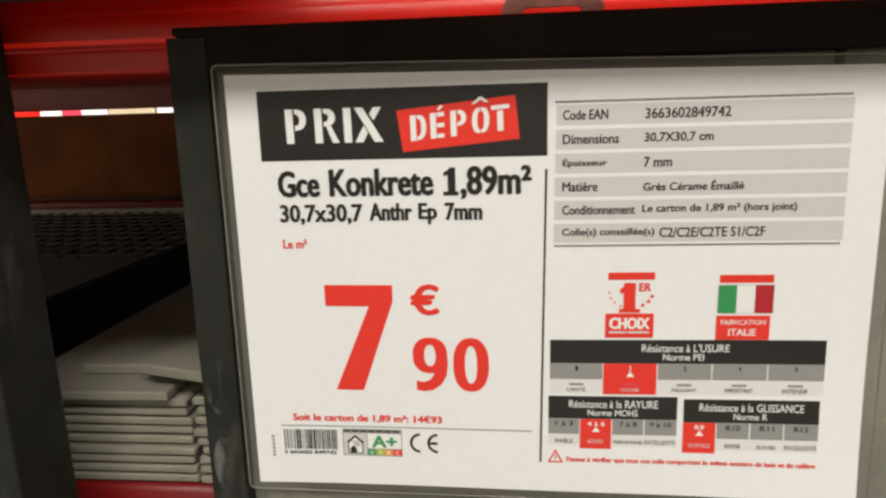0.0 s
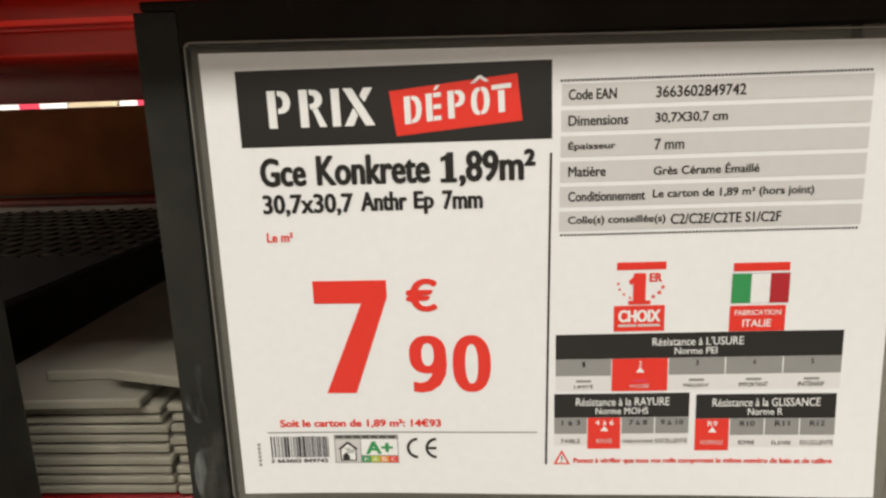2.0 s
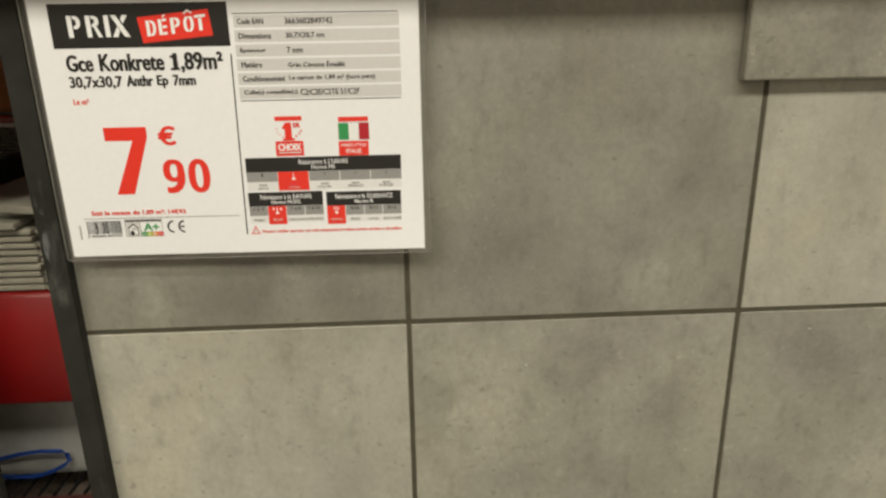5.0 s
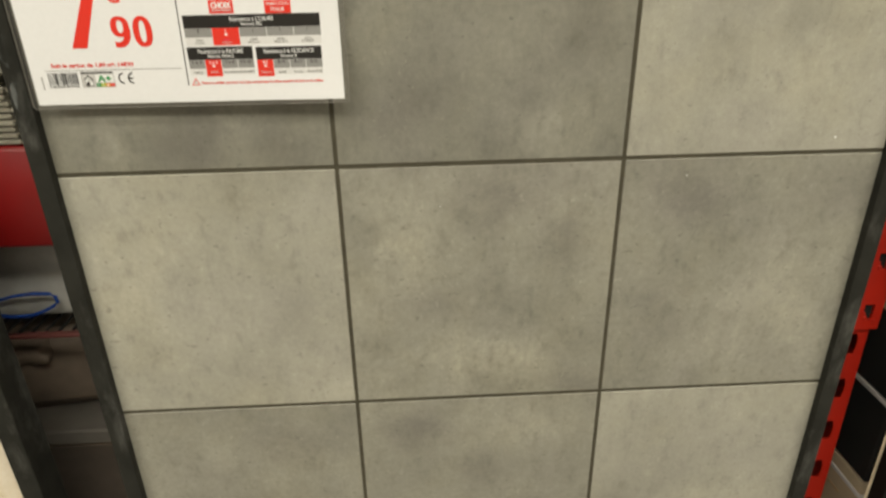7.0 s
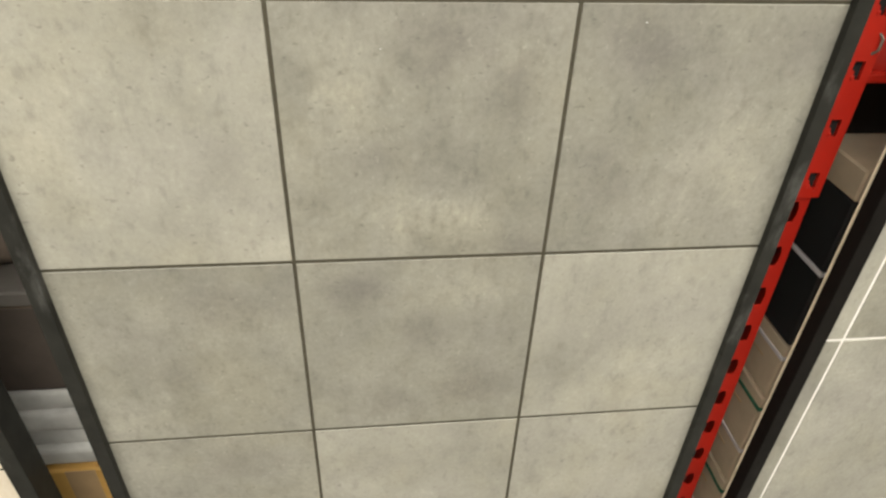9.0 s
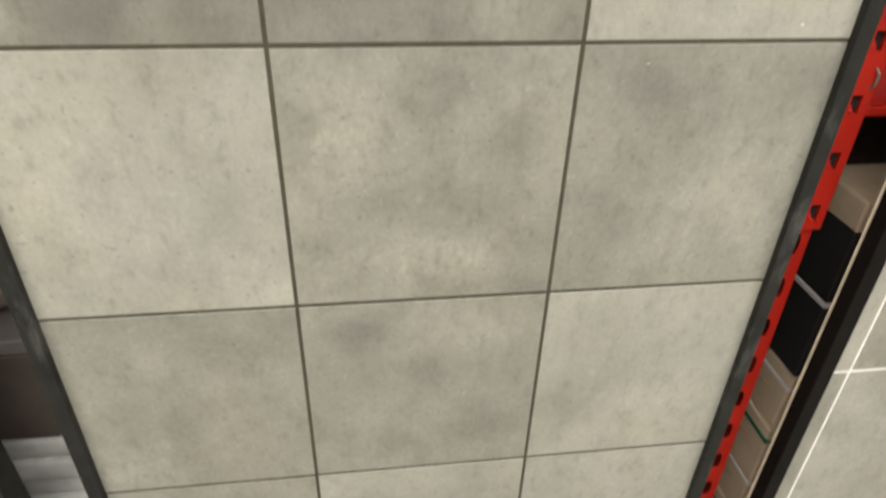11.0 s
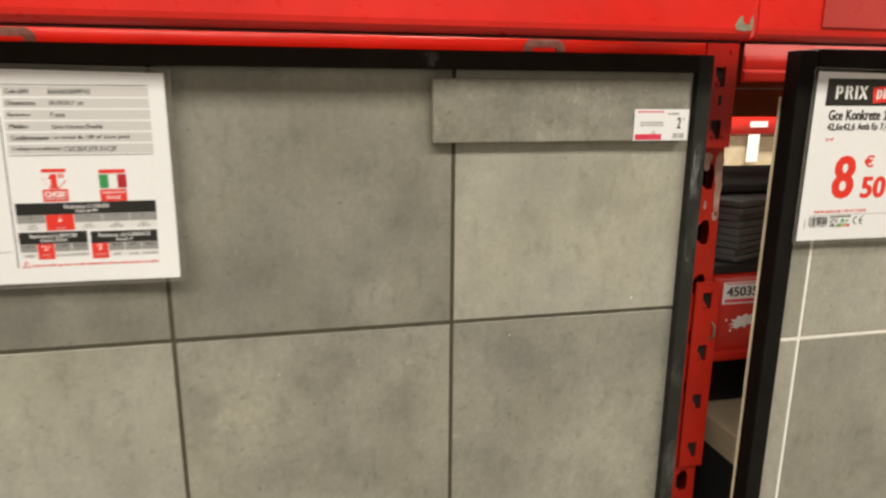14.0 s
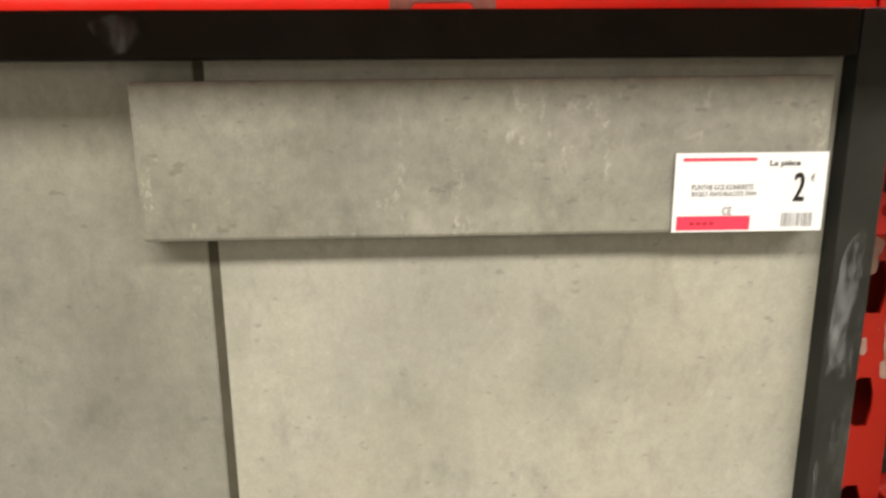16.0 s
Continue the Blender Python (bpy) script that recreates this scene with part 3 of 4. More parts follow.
    for k, m in enumerate((INK_GREEN, INK_WHITE, INK_FLAG_RED)):
        s.rect("flag_stripe", 232.1 + 8.25 * k, 106, 240.3 + 8.25 * k, 119.4, m, 0.22)
    s.rect("red_box", 231.6, 120.6, 256, 132.4, INK_RED)
    s.text("FABRICATION", 233.8, 122.6, 254, 125.0, INK_WHITE, 0.32, 0.04)
    s.text("ITALIE", 237.4, 127.0, 250, 130.4, INK_WHITE, 0.32, 0.1)
    # scales
    def scale_table(u0, u1, v, head, head_box, norm, norm_box, names, labels, hot, dv):
        s.rect("scale_head", u0, v, u1, v + 11.8, INK_BLACK, 0.14)
        s.text(head, head_box[0], v + 2.0, head_box[1], v + 6.0, INK_WHITE, 0.3, 0.04)
        s.text(norm, norm_box[0], v + 6.9, norm_box[1], v + 10.2, INK_WHITE, 0.3, 0.04)
        s.rect("scale_band", u0, v + 11.9, u1, v + 20, INK_MID, 0.12)
        s.rect("label_band", u0, v + 20.1, u1, v + 27.6 - dv, INK_PALE, 0.06)
        n = len(names)
        w = (u1 - u0) / n
        for k in range(n):
            a = u0 + w * k
            if k:
                s.rect("cell_gap", a - 0.35, v + 11.9, a + 0.15, v + 20, INK_WHITE, 0.2)
            if k == hot:
                s.rect("hot_cell", a, v + 11.9, a + w - 0.3, v + 27.6, INK_RED, 0.24)
                s.poly("pointer", [(a + w / 2 - 1.9, v + 18.6), (a + w / 2 + 1.9, v + 18.6), (a + w / 2, v + 15.9)], INK_WHITE, 0.34)
            tw = 0.62 * len(names[k]) if len(names[k]) == 1 else (1.1 if names[k][0] == "R" else 0.85) * len(names[k])
            s.text(names[k], a + w / 2 - tw, v + 13.0, a + w / 2 + tw, v + 15.6, INK_WHITE if k == hot else INK_BLACK, 0.34, 0.06)
            lw = 0.72 * len(labels[k])
            s.text(labels[k], a + w / 2 - lw, v + 24.0 - dv, a + w / 2 + lw, v + 26.2 - dv, INK_BLACK if k != hot else INK_GREY, 0.34, 0.0)
            if dv == 0:
                s.bars("small_print", [(a + w / 2 - 3.4, v + 22.0, a + w / 2 + 3.4, v + 23.1)], INK_MID if k != hot else INK_PINK, 0.34)

    scale_table(154.6, 282, 132.6, "Résistance à L'USURE", (198, 238.5), "Norme PEI", (208, 227), ("1", "2", "3", "4", "5"), ("LIMITÉ", "MODÉRÉ", "FRÉQUENT", "IMPORTANT", "INTENSIF"), 1, 0)
    scale_table(154, 215.6, 161.4, "Résistance à la RAYURE", (164, 206.5), "Norme MOHS", (173, 197), ("1 à 3", "4 à 6", "7 à 8", "9 à 10"), ("FAIBLE", "BONNE", "TRÈS BONNE", "EXCELLENTE"), 1, 1.5)
    scale_table(218.6, 281, 162.4, "Résistance à la GLISSANCE", (226, 274), "Norme R", (242, 257.5), ("R9", "R10", "R11", "R12"), ("NORMALE", "BONNE", "ÉLEVÉE", "EXCELLENTE"), 0, 1.5)
    # warning line
    s.poly("warning_triangle", [(153.6, 197), (161.4, 197), (157.5, 189.6)], INK_RED, 0.2)
    s.poly("warning_triangle", [(155.0, 196.2), (160.0, 196.2), (157.5, 191.3)], INK_WHITE, 0.28)
    s.bars("warning_mark", [(157.2, 192.6, 157.8, 194.7), (157.2, 195.1, 157.8, 195.7)], INK_BLACK, 0.36)
    s.text("Pensez à vérifier que tous vos colis comportent le même numéro de bain et de calibre", 163, 193.6, 280.5, 197.0, INK_RED, 0.3, 0.12)
    return sg


def display_panel(x0, x1, z0, z1, tiles_label, joint=0.0007, back=0.0300):
    """Backing board and mitred dark profiles round a field of tiles."""
    p = thing("tile_display_panel", tiles_label, "display panel", (0, 0, 0), "tile display panels")
    part("board", box(x0 + 0.002, x1 - 0.002, joint, back, z0 + 0.002, z1 - 0.002, 0.0008), GROUT, p, "backing board with joint mortar")
    return p


# the middle panel: five rows of three tiles
P1 = display_panel(0.001, 0.925, 0.035, 1.618, "panel of grey concrete-look tiles in a dark frame")
STILE_L = part("stile", profile_bar(-0.0005, 0.0185, 0.035, 1.6140, r=0.0005), FRAME, P1, "dark grey-green side profile with chalky scuffs")
STILE_R = part("stile", profile_bar(0.9065, 0.925, 0.035, 1.6183, r=0.0005), FRAME, P1, "dark grey-green side profile with chalky scuffs")
RAIL = part("rail", merge(profile_bar(0.0030, 0.0300, 1.6143, 1.6185, -0.0120), profile_bar(0.0187, 0.9052, 1.5985, 1.6184, -0.0119)), FRAME_TOP, P1, "black-brown top profile")
part("rail", profile_bar(0.0187, 0.9063, 0.035, 0.055, -0.0100), FRAME_TOP, P1, "black-brown bottom profile")
# each tile's print: tones, then its own clouds (x, z, half width, half height, depth; below 0: pale) in half tiles
D_, M_, L_ = DARK_TONES, MID_TONES, LIGHT_TONES
PRINTS = (
    ((D_, ((0.05, -0.8, 0.35, 0.35, 0.45), (0.6, -0.78, 0.3, 0.25, 0.35), (-0.5, -0.9, 0.4, 0.3, -0.3))),
     (D_, ((0.1, 0.45, 0.6, 0.5, 0.3), (-0.55, -0.6, 0.5, 0.4, 0.35), (0.4, -0.8, 0.4, 0.3, -0.45), (0.7, 0.0, 0.4, 0.5, 0.25))),
     (L_, ((-0.35, 0.1, 0.5, 0.4, 0.12), (0.3, -0.5, 0.6, 0.4, -0.2)))),
    ((L_, ((0.75, -0.3, 0.4, 0.5, 0.16), (-0.7, 0.2, 0.5, 0.7, -0.25), (0.3, -0.75, 0.5, 0.3, 0.14))),
     (M_, ((0.25, 0.75, 0.6, 0.35, 0.45), (0.6, 0.4, 0.35, 0.4, 0.3), (-0.3, -0.1, 0.5, 0.3, 0.3), (0.85, -0.9, 0.35, 0.25, 0.4), (-0.6, 0.4, 0.4, 0.5, -0.5), (0.0, -0.55, 0.7, 0.4, -0.5))),
     (M_, ((-0.5, 0.75, 0.5, 0.35, 0.4), (0.6, 0.7, 0.5, 0.3, 0.28), (-0.6, -0.3, 0.35, 0.5, 0.3), (0.45, -0.25, 0.6, 0.6, -0.4)))),
    ((M_, ((0.45, 0.6, 0.7, 0.4, 0.35), (-0.2, -0.1, 0.5, 0.3, 0.25), (-0.6, -0.7, 0.6, 0.4, -0.45))),
     (M_, ((-0.5, 0.7, 0.5, 0.3, 0.4), (0.05, 0.2, 0.4, 0.3, 0.3), (0.5, -0.5, 0.5, 0.4, 0.45), (-0.25, -0.7, 0.4, 0.3, 0.35), (0.4, 0.6, 0.4, 0.3, -0.35))),
     (L_, ((-0.35, 0.35, 0.5, 0.5, 0.13), (0.3, -0.3, 0.6, 0.5, -0.25)))),
    ((M_, ((0.3, 0.6, 0.6, 0.4, 0.3), (-0.5, -0.2, 0.5, 0.5, -0.4))), (L_, ((-0.3, 0.4, 0.6, 0.4, 0.15),)), (L_, ((0.4, 0.2, 0.6, 0.5, 0.14),))),
    ((L_, ()), (M_, ((0.2, 0.3, 0.6, 0.5, 0.3),)), (M_, ((-0.3, 0.1, 0.6, 0.5, -0.4),))),
)
for row in range(5):
    for col in range(3):
        tones, marks = PRINTS[row][col]
        m = concrete_tile("concrete_print", *tones, crystal=0.5 if tones is LIGHT_TONES else 1.0, clouds=marks, shift=0.37 * (3 * row + col + 1))
        t = part("tile", bevelled_tile(0.3064, 0.3064), m, P1)
        t.location = (0.1535 + 0.310 * col, 0.0002 * math.sin(5 * row + 3 * col), 1.465 - 0.310 * row)


for cx_, cz_, r_ in ((0.8480, 1.3270, 0.0016), (0.6900, 1.2890, 0.0009), (0.4180, 1.2620, 0.0008)):
    bm = bmesh.new()
    bm.faces.new([bm.verts.new((cx_ + r_ * (1 + 0.4 * math.sin(3 * a)) * math.cos(a), -0.0009, cz_ + 0.7 * r_ * math.sin(a))) for a in [2 * math.pi * i / 10 for i in range(10)]])
    part("glaze_chip", bm, INK_WHITE, P1, "tiny white chip in the glaze")


def smear_material():
    m, nt, b = material("chalky_smear", 0.8, 0, 0.2)
    v = coords(nt, True)
    n = noise_tex(nt, v, 42, 5, 0.7, (1.6, 1, 0.5))
    f = noise_tex(nt, v, 300, 3, 0.6, (1, 1, 0.25))
    b.inputs["Base Color"].default_value = (0.42, 0.45, 0.45, 1)
    a = mix(nt, 1.0, ramp(nt, n, (0.47, grey(0)), (0.72, grey(0.5))), ramp(nt, f, (0.3, grey(0.35)), (0.65, grey(1))), "MULTIPLY")
    nt.links.new(a, b.inputs["Alpha"])
    return m


SMEAR = smear_material()
for sx, sz, w, h in ((0.9160, 1.470, 0.0080, 0.060), (0.9150, 1.400, 0.0060, 0.035), (0.9165, 1.500, 0.0070, 0.020), (0.0092, 1.438, 0.0078, 0.016), (0.0095, 1.395, 0.0075, 0.018)):
    bm = bmesh.new()
    rnd = random.Random(int(sz * 1000))
    bm.faces.new([bm.verts.new((sx + w * math.cos(a), -0.01135, sz + h * (0.75 + 0.25 * rnd.random()) * math.sin(a))) for a in [2 * math.pi * i / 20 for i in range(20)]])
    part("chalk_smear", bm, SMEAR, STILE_R if sx > 0.5 else STILE_L, "whitish wipe mark")


bm = bmesh.new()
bm.faces.new([bm.verts.new((0.590 + 0.010 * math.cos(a) * (1 + 0.3 * math.sin(3 * a)), -0.01235, 1.6085 + 0.0078 * math.sin(a))) for a in [2 * math.pi * i / 20 for i in range(20)]])
part("chalk_smear", bm, SMEAR, RAIL, "whitish wipe mark")


def hanger_clip(x):
    """A flat galvanised bracket looking out over the top profile."""
    outer = [(-0.0245, 0), (-0.0245, 0.006), (-0.0215, 0.0115), (-0.017, 0.0145), (0.017, 0.0145), (0.0215, 0.0115), (0.0245, 0.006), (0.0245, 0)]
    inner = [(-0.0145, 0), (-0.0145, 0.002), (-0.0140, 0.0045), (-0.0125, 0.0062), (0.0125, 0.0062), (0.0140, 0.0045), (0.0145, 0.002), (0.0145, 0)]
    bm = bmesh.new()
    for y0 in (0.016, 0.019):
        o = [bm.verts.new((x + a, y0, 1.6185 + b)) for a, b in outer]
        i = [bm.verts.new((x + a, y0, 1.6185 + b)) for a, b in inner]
        for k in range(7):
            bm.faces.new((o[k], o[k + 1], i[k + 1], i[k]))
    v = bm.verts[:]
    bm.verts.ensure_lookup_table()
    for k in range(7):
        bm.faces.new((bm.verts[k], bm.verts[k + 1], bm.verts[16 + k + 1], bm.verts[16 + k]))
        bm.faces.new((bm.verts[8 + k], bm.verts[8 + k + 1], bm.verts[24 + k + 1], bm.verts[24 + k]))
    return bm


for hx in (0.182, 0.7265):
    part("hanging_bracket", hanger_clip(hx), GALV, RAIL, "galvanised hanging bracket")

price_sign(0.025, 1.600, [("Gce", 25, 49.2, 45.6, 62), ("Konkrete", 50.2, 48.8, 100.3, 62), (",89m²", 112.8, 48.4, 146, 64)], [("30,7x30,7", 25, 65.4, 65.8, 75.4), ("Anthr", 69, 65.2, 89.7, 73.8), ("Ep", 92.6, 65.4, 101.6, 75.6), ("7mm", 105.2, 65.4, 123, 73.8)], "7", "90", "Soit le carton de 1,89 m²: 14€93", label="laminated white price sign with red and black print")

# skirting tile glued on the upper corner, with its own ticket
sk = thing("skirting_tile", "grey concrete-look skirting tile glued to the panel", "tile", (0.7445, -0.0125, 1.5555))
sk.rotation_euler = (0, radians(-0.15), 0)
body_bm = box(-0.1525, 0.1525, 0, 0.0105, -0.0345, 0.0345, 0.0018, 2)
part("skirting_body", body_bm, TILE_SKIRT, sk)
tk = thing("price_ticket", "small white price ticket with red bars", "price tag")
s = Sheet(tk, 0.8277, -0.0136, 1.5573, False)
s.parent = s.grid("paper", 0, 0, 69, 35.5, PAPER, 0)
s.rect("red_bar", 3.4, 2.2, 36.5, 3.6, INK_PINK)
s.rect("red_block", 2.0, 28.2, 35.5, 34.6, INK_PINK)
s.text("PLINTHE GCE KONKRETE", 8, 14.0, 36, 16.4, INK_MID, 0.2, 0.08)
s.text("8X30,7 ANTHRACITE 7MM", 8, 17.2, 37.4, 19.6, INK_MID, 0.2, 0.08)
s.bars("small_print", [(8 + 3.0 * i, 31.0, 10 + 3.0 * i, 32.2) for i in range(4)], INK_FLAG_RED, 0.3)
s.text("La pièce", 42.5, 3.4, 56.5, 6.8, INK_BLACK, 0.2, 0.1)
s.text("2", 54.2, 9.0, 59.6, 22.0, INK_BLACK, 0.2, 0.35)
s.text("€", 61.8, 9.4, 63.8, 13.2, INK_MID, 0.2, 0.05)
s.text("CE", 22.4, 24.2, 26.8, 27.8, INK_MID, 0.3, 0.1)
rnd = random.Random(9)
s.bars("bar_code", [(50 + 1.15 * i, 27.2, 50 + 1.15 * i + rnd.choice((0.35, 0.55, 0.8)), 33.4) for i in range(13)], INK_MID)

# the next panel: larger tiles with white joints
P2 = display_panel(1.041, 1.98, 0.035, 1.617, "panel of large grey tiles with white joints in a black frame", 0.0084, 0.0164)
part("stile", profile_bar(1.0405, 1.064, 0.035, 1.6265, -0.011, 0.0145), FRAME_BLACK, P2, "black side profile")
part("stile", profile_bar(1.95, 1.9805, 0.035, 1.6265, -0.011, 0.0145), FRAME_BLACK, P2, "black side profile")
part("rail", profile_bar(1.0645, 1.9495, 1.5985, 1.6285, -0.012, 0.0145), FRAME_BLACK, P2)
part("rail", profile_bar(1.0645, 1.9495, 0.035, 0.06, -0.012, 0.0145), FRAME_BLACK, P2)
# Board ends short of the top: its shaded upper edge is left out.
part("back_board", box(1.0393, 1.9790, 0.0166, 0.0186, 0.037, 1.572, 0.0005), BOARD, P2, "raw pale board edge")
part("joint", box(1.0645, 1.9495, 0.0012, 0.0082, 0.062, 1.592), GROUT_WHITE, P2, "white joint mortar")
for i, xa in enumerate((0.674, 1.1045, 1.535)):
    for j in range(4):
        zc = 1.2555 + 0.2145 - 0.4335 * j
        xa0, xa1 = max(xa, 1.0646), min(xa + 0.426, 1.9494)
        za0, za1 = max(zc - 0.2145, 0.0605), min(zc + 0.2145, 1.593)
        if za1 - za0 < 0.02:
            continue
        part("tile", box(xa0, xa1, 0.0, 0.0065, za0, za1, 0.001), TILE_LIGHT if (i + j) % 2 else TILE_MID, P2)
price_sign(1.061, 1.606, [("Gce", 25, 49.2, 45.6, 62), ("Konkrete", 50.2, 48.8, 100.3, 62), (",45m²", 112.8, 48.4, 146, 64)], [("42,6x42,6", 25, 65.4, 65.8, 75.4), ("Anth", 69, 65.2, 86.7, 73.8), ("Ep", 89.6, 65.4, 98.6, 75.6), ("7,4", 102.2, 65.4, 114, 75.0)], "8", "50", "Soit le carton de 1,45 m²: 12€33", right_half=False, label="laminated white price sign of the next panel")

# the panel before: cream tiles
P0 = display_panel(-1.05, -0.1095, 0.035, 1.66, "panel of cream tiles in a dark green-grey frame")
P0.rotation_euler, P0.location = (0, radians(-0.8), 0), (0.0150, 0, 0.0)
part("stile", profile_bar(-0.1350, -0.1092, 0.035, 1.66, -0.011, 0.034), FRAME, P0, "dark green-grey side profile")
part("stile", profile_bar(-1.05, -1.0245, 0.05, 1.66, -0.011, 0.034), FRAME, P0, "dark green-grey side profile")
part("rail", profile_bar(-1.0243, -0.1352, 1.635, 1.66), FRAME, P0)
part("rail", profile_bar(-1.0243, -0.1352, 0.035, 0.06), FRAME, P0)
for col in range(3):
    for row in range(5):
        part("tile", box(-0.1370 - 0.29 * (col + 1) + 0.003, -0.1370 - 0.29 * col, 0.0, 0.0065, max(0.061, 1.30 - 0.3265 * row + 0.003), min(1.6265 - 0.3265 * row, 1.634), 0.001), CREAM, P0)


# ---- pallet rack ----
def beam_profile(y, z0, z1):
    """Box beam with rolled lips."""
    r = 0.006
    return [(y + r, z0), (y, z0 + r), (y, z1 - r), (y + r, z1), (y + 0.045, z1), (y + 0.045, z0)]


LIP = [(-0.063, 1.715), (-0.066, 1.715), (-0.066, 1.6432), (-0.0645, 1.6377), (-0.0605, 1.6337), (-0.055, 1.632), (-0.026, 1.632), (-0.0245, 1.6382), (-0.026, 1.6382), (-0.0275, 1.6342), (-0.055, 1.6346), (-0.059, 1.636), (-0.0618, 1.6387), (-0.063, 1.6434)]


# Maroon for the strip that paints the shade under the lip.
LIP_SHADE = plain("lip_shade_maroon", (0.045, 0.004, 0.004), 0.8, 0.2, 60)


def lip_arms(parent, places):
    """Unseen flat steel arms that carry the front lip; wide ones shade the fascia."""
    for x, w in places:
        part("lip_arm", box(x, x + w, -0.0625, 0.0470, 1.6900, 1.6935, 0.0006), RED, parent)


def fascia_profile(y, back, drop=0.0):
    """Stepped box beam: a fascia at y over a narrower lip."""
    steps = [(back, 1.700), (y + 0.003, 1.700), (y + 0.003, 1.6375), (y + 0.001, 1.6350), (y, 1.6335), (y, 1.6215), (y + 0.0025, 1.6190), (y + 0.0025, 1.6175), (y - 0.002, 1.6160), (y - 0.0028, 1.6145), (y - 0.002, 1.6130), (y - 0.0015, 1.6040), (y + 0.0005, 1.6020), (back, 1.6020)]
    return [(py, pz - drop if pz < 1.69 else pz) for py, pz in steps]


def rack_beam(name, label, bm, mat=RED, grp="red rack beams"):
    b = thing(name, label, "rack beam", (0, 0, 0), grp)
    body = part("beam_body", bm, mat, b)
    for p in body.data.polygons:
        p.use_smooth = len(p.vertices) == 4
    return b


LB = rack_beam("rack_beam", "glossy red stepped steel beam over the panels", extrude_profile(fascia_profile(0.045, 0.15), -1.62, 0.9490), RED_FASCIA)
part("front_lip", extrude_profile(LIP, -1.62, 0.9300), RED, LB, "overhanging red front lip")
part("seal", box(-1.62, 0.9295, -0.0460, -0.0255, 1.6304, 1.6318, 0.0004), LIP_SHADE, LB, "dark maroon strip standing in for shade under the lip")
# Two wide arms, added out of view, darken the fascia below them.
lip_arms(LB, ((-1.50, 0.03), (-0.42, 0.49), (0.850, 0.080)))
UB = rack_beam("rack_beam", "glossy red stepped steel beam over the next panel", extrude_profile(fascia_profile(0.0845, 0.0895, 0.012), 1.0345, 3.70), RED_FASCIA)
part("front_lip", extrude_profile(LIP, 0.9360, 3.70), RED, UB, "overhanging red front lip")
part("seal", box(0.9365, 3.70, -0.0460, -0.0255, 1.6304, 1.6318, 0.0004), LIP_SHADE, UB, "dark maroon strip standing in for shade under the lip")
lip_arms(UB, ((1.60, 0.03), (2.60, 0.03)))
part("faded_sleeve", box(1.014, 3.70, -0.0690, -0.0662, 1.6462, 1.7300, 0.0012, 2), painted_metal("faded_red_sleeve", (0.46, 0.045, 0.040), (0.4, 0.1, 0.09), 0.7, 0.3), UB, "paler faded red sleeve")
bm = bmesh.new()
bm.faces.new([bm.verts.new((0.9290 - 0.021 * a, -0.0666 + 0.0002 * a, 1.6414 + b)) for a, b in ((0, 0.000), (0.4, -0.001), (0.9, 0.0), (1.0, 0.005), (0.8, 0.012), (0.62, 0.015), (0.55, 0.008), (0.25, 0.0045), (0.12, 0.012), (0.0, 0.016))])
part("worn_corner", bm, plain("grey_green_bare_steel", (0.24, 0.22, 0.15), 0.7, 0.35, 300), LB, "rubbed grey corner of the beam end")
rack_beam("rack_beam", "red steel beam under a stack of pale tiles", extrude_profile(beam_profile(0.09, 1.188, 1.318), -1.62, 0.975), RED_SHADED)
RB = rack_beam("rack_beam", "red steel beam with a product code label and scratches", extrude_profile(beam_profile(0.108, 1.182, 1.312), 1.0345, 3.70), RED_WORN)
part("lower_lip", box(1.0345, 3.70, 0.098, 0.112, 1.182, 1.196, 0.003, 2), RED_WORN, RB)
# rubbed-off patch of torn sticker
bm = bmesh.new()
rnd = random.Random(3)
ring = []
for k in range(22):
    a = 2 * math.pi * k / 22
    r = 1.0 if k % 2 else 0.55 + 0.3 * rnd.random()
    ring.append(bm.verts.new((1.096 + 0.026 * r * math.cos(a), 0.1072, 1.241 + 0.0115 * r * math.sin(a) + 0.004 * math.cos(a))))
bm.faces.new(ring)
part("torn_sticker", bm, INK_WHITE, RB, "white rest of a torn sticker")
for bx, bz in ((1.066, 1.243), (1.074, 1.226)):
    part("paint_chip", box(bx, bx + 0.002, 0.1070, 0.1085, bz, bz + 0.0025), INK_WHITE, RB)
cl = thing("code_label", "white label with a five-figure product code on the red beam", "label")
s = Sheet(cl, 1.0560, 0.1068, 1.3035, False)
s.parent = s.grid("paper", 0, 0, 66, 34, PAPER, 0)
s.rect("red_bar", 4, 1.8, 62, 3.2, INK_PINK)
s.rect("red_bar", 4, 26.6, 56, 31.8, INK_PINK)
s.text("45035", 6, 7.5, 59, 22.5, INK_BLACK, 0.2, 0.7)


def holed_plate(x0, x1, y, z0, z1, holes, shape):
    """A sheet with real holes through it: each hole sits in a cell of its own."""
    bm = bmesh.new()
    cx = (x0 + x1) / 2
    rings = []
    edges = [z0] + [(a + b) / 2 for a, b in zip(holes, holes[1:])] + [z1]
    for h, za, zb in zip(holes, edges, edges[1:]):
        hole = [bm.verts.new((cx + dx, y, h + dz)) for dx, dz in shape]
        n = len(shape)
        right = n - 4
        rim = [(x0, zb + (za - zb) * i / 3) for i in range(4)] + [(x1, za + (zb - za) * i / (right - 1)) for i in range(right)]
        outer = [bm.verts.new((px, y, pz)) for px, pz in rim]
        for i in range(n):
            j = (i + 1) % n
            bm.faces.new((hole[i], hole[j], outer[j], outer[i]))
    bmesh.ops.remove_doubles(bm, verts=bm.verts[:], dist=1e-5)
    return bm


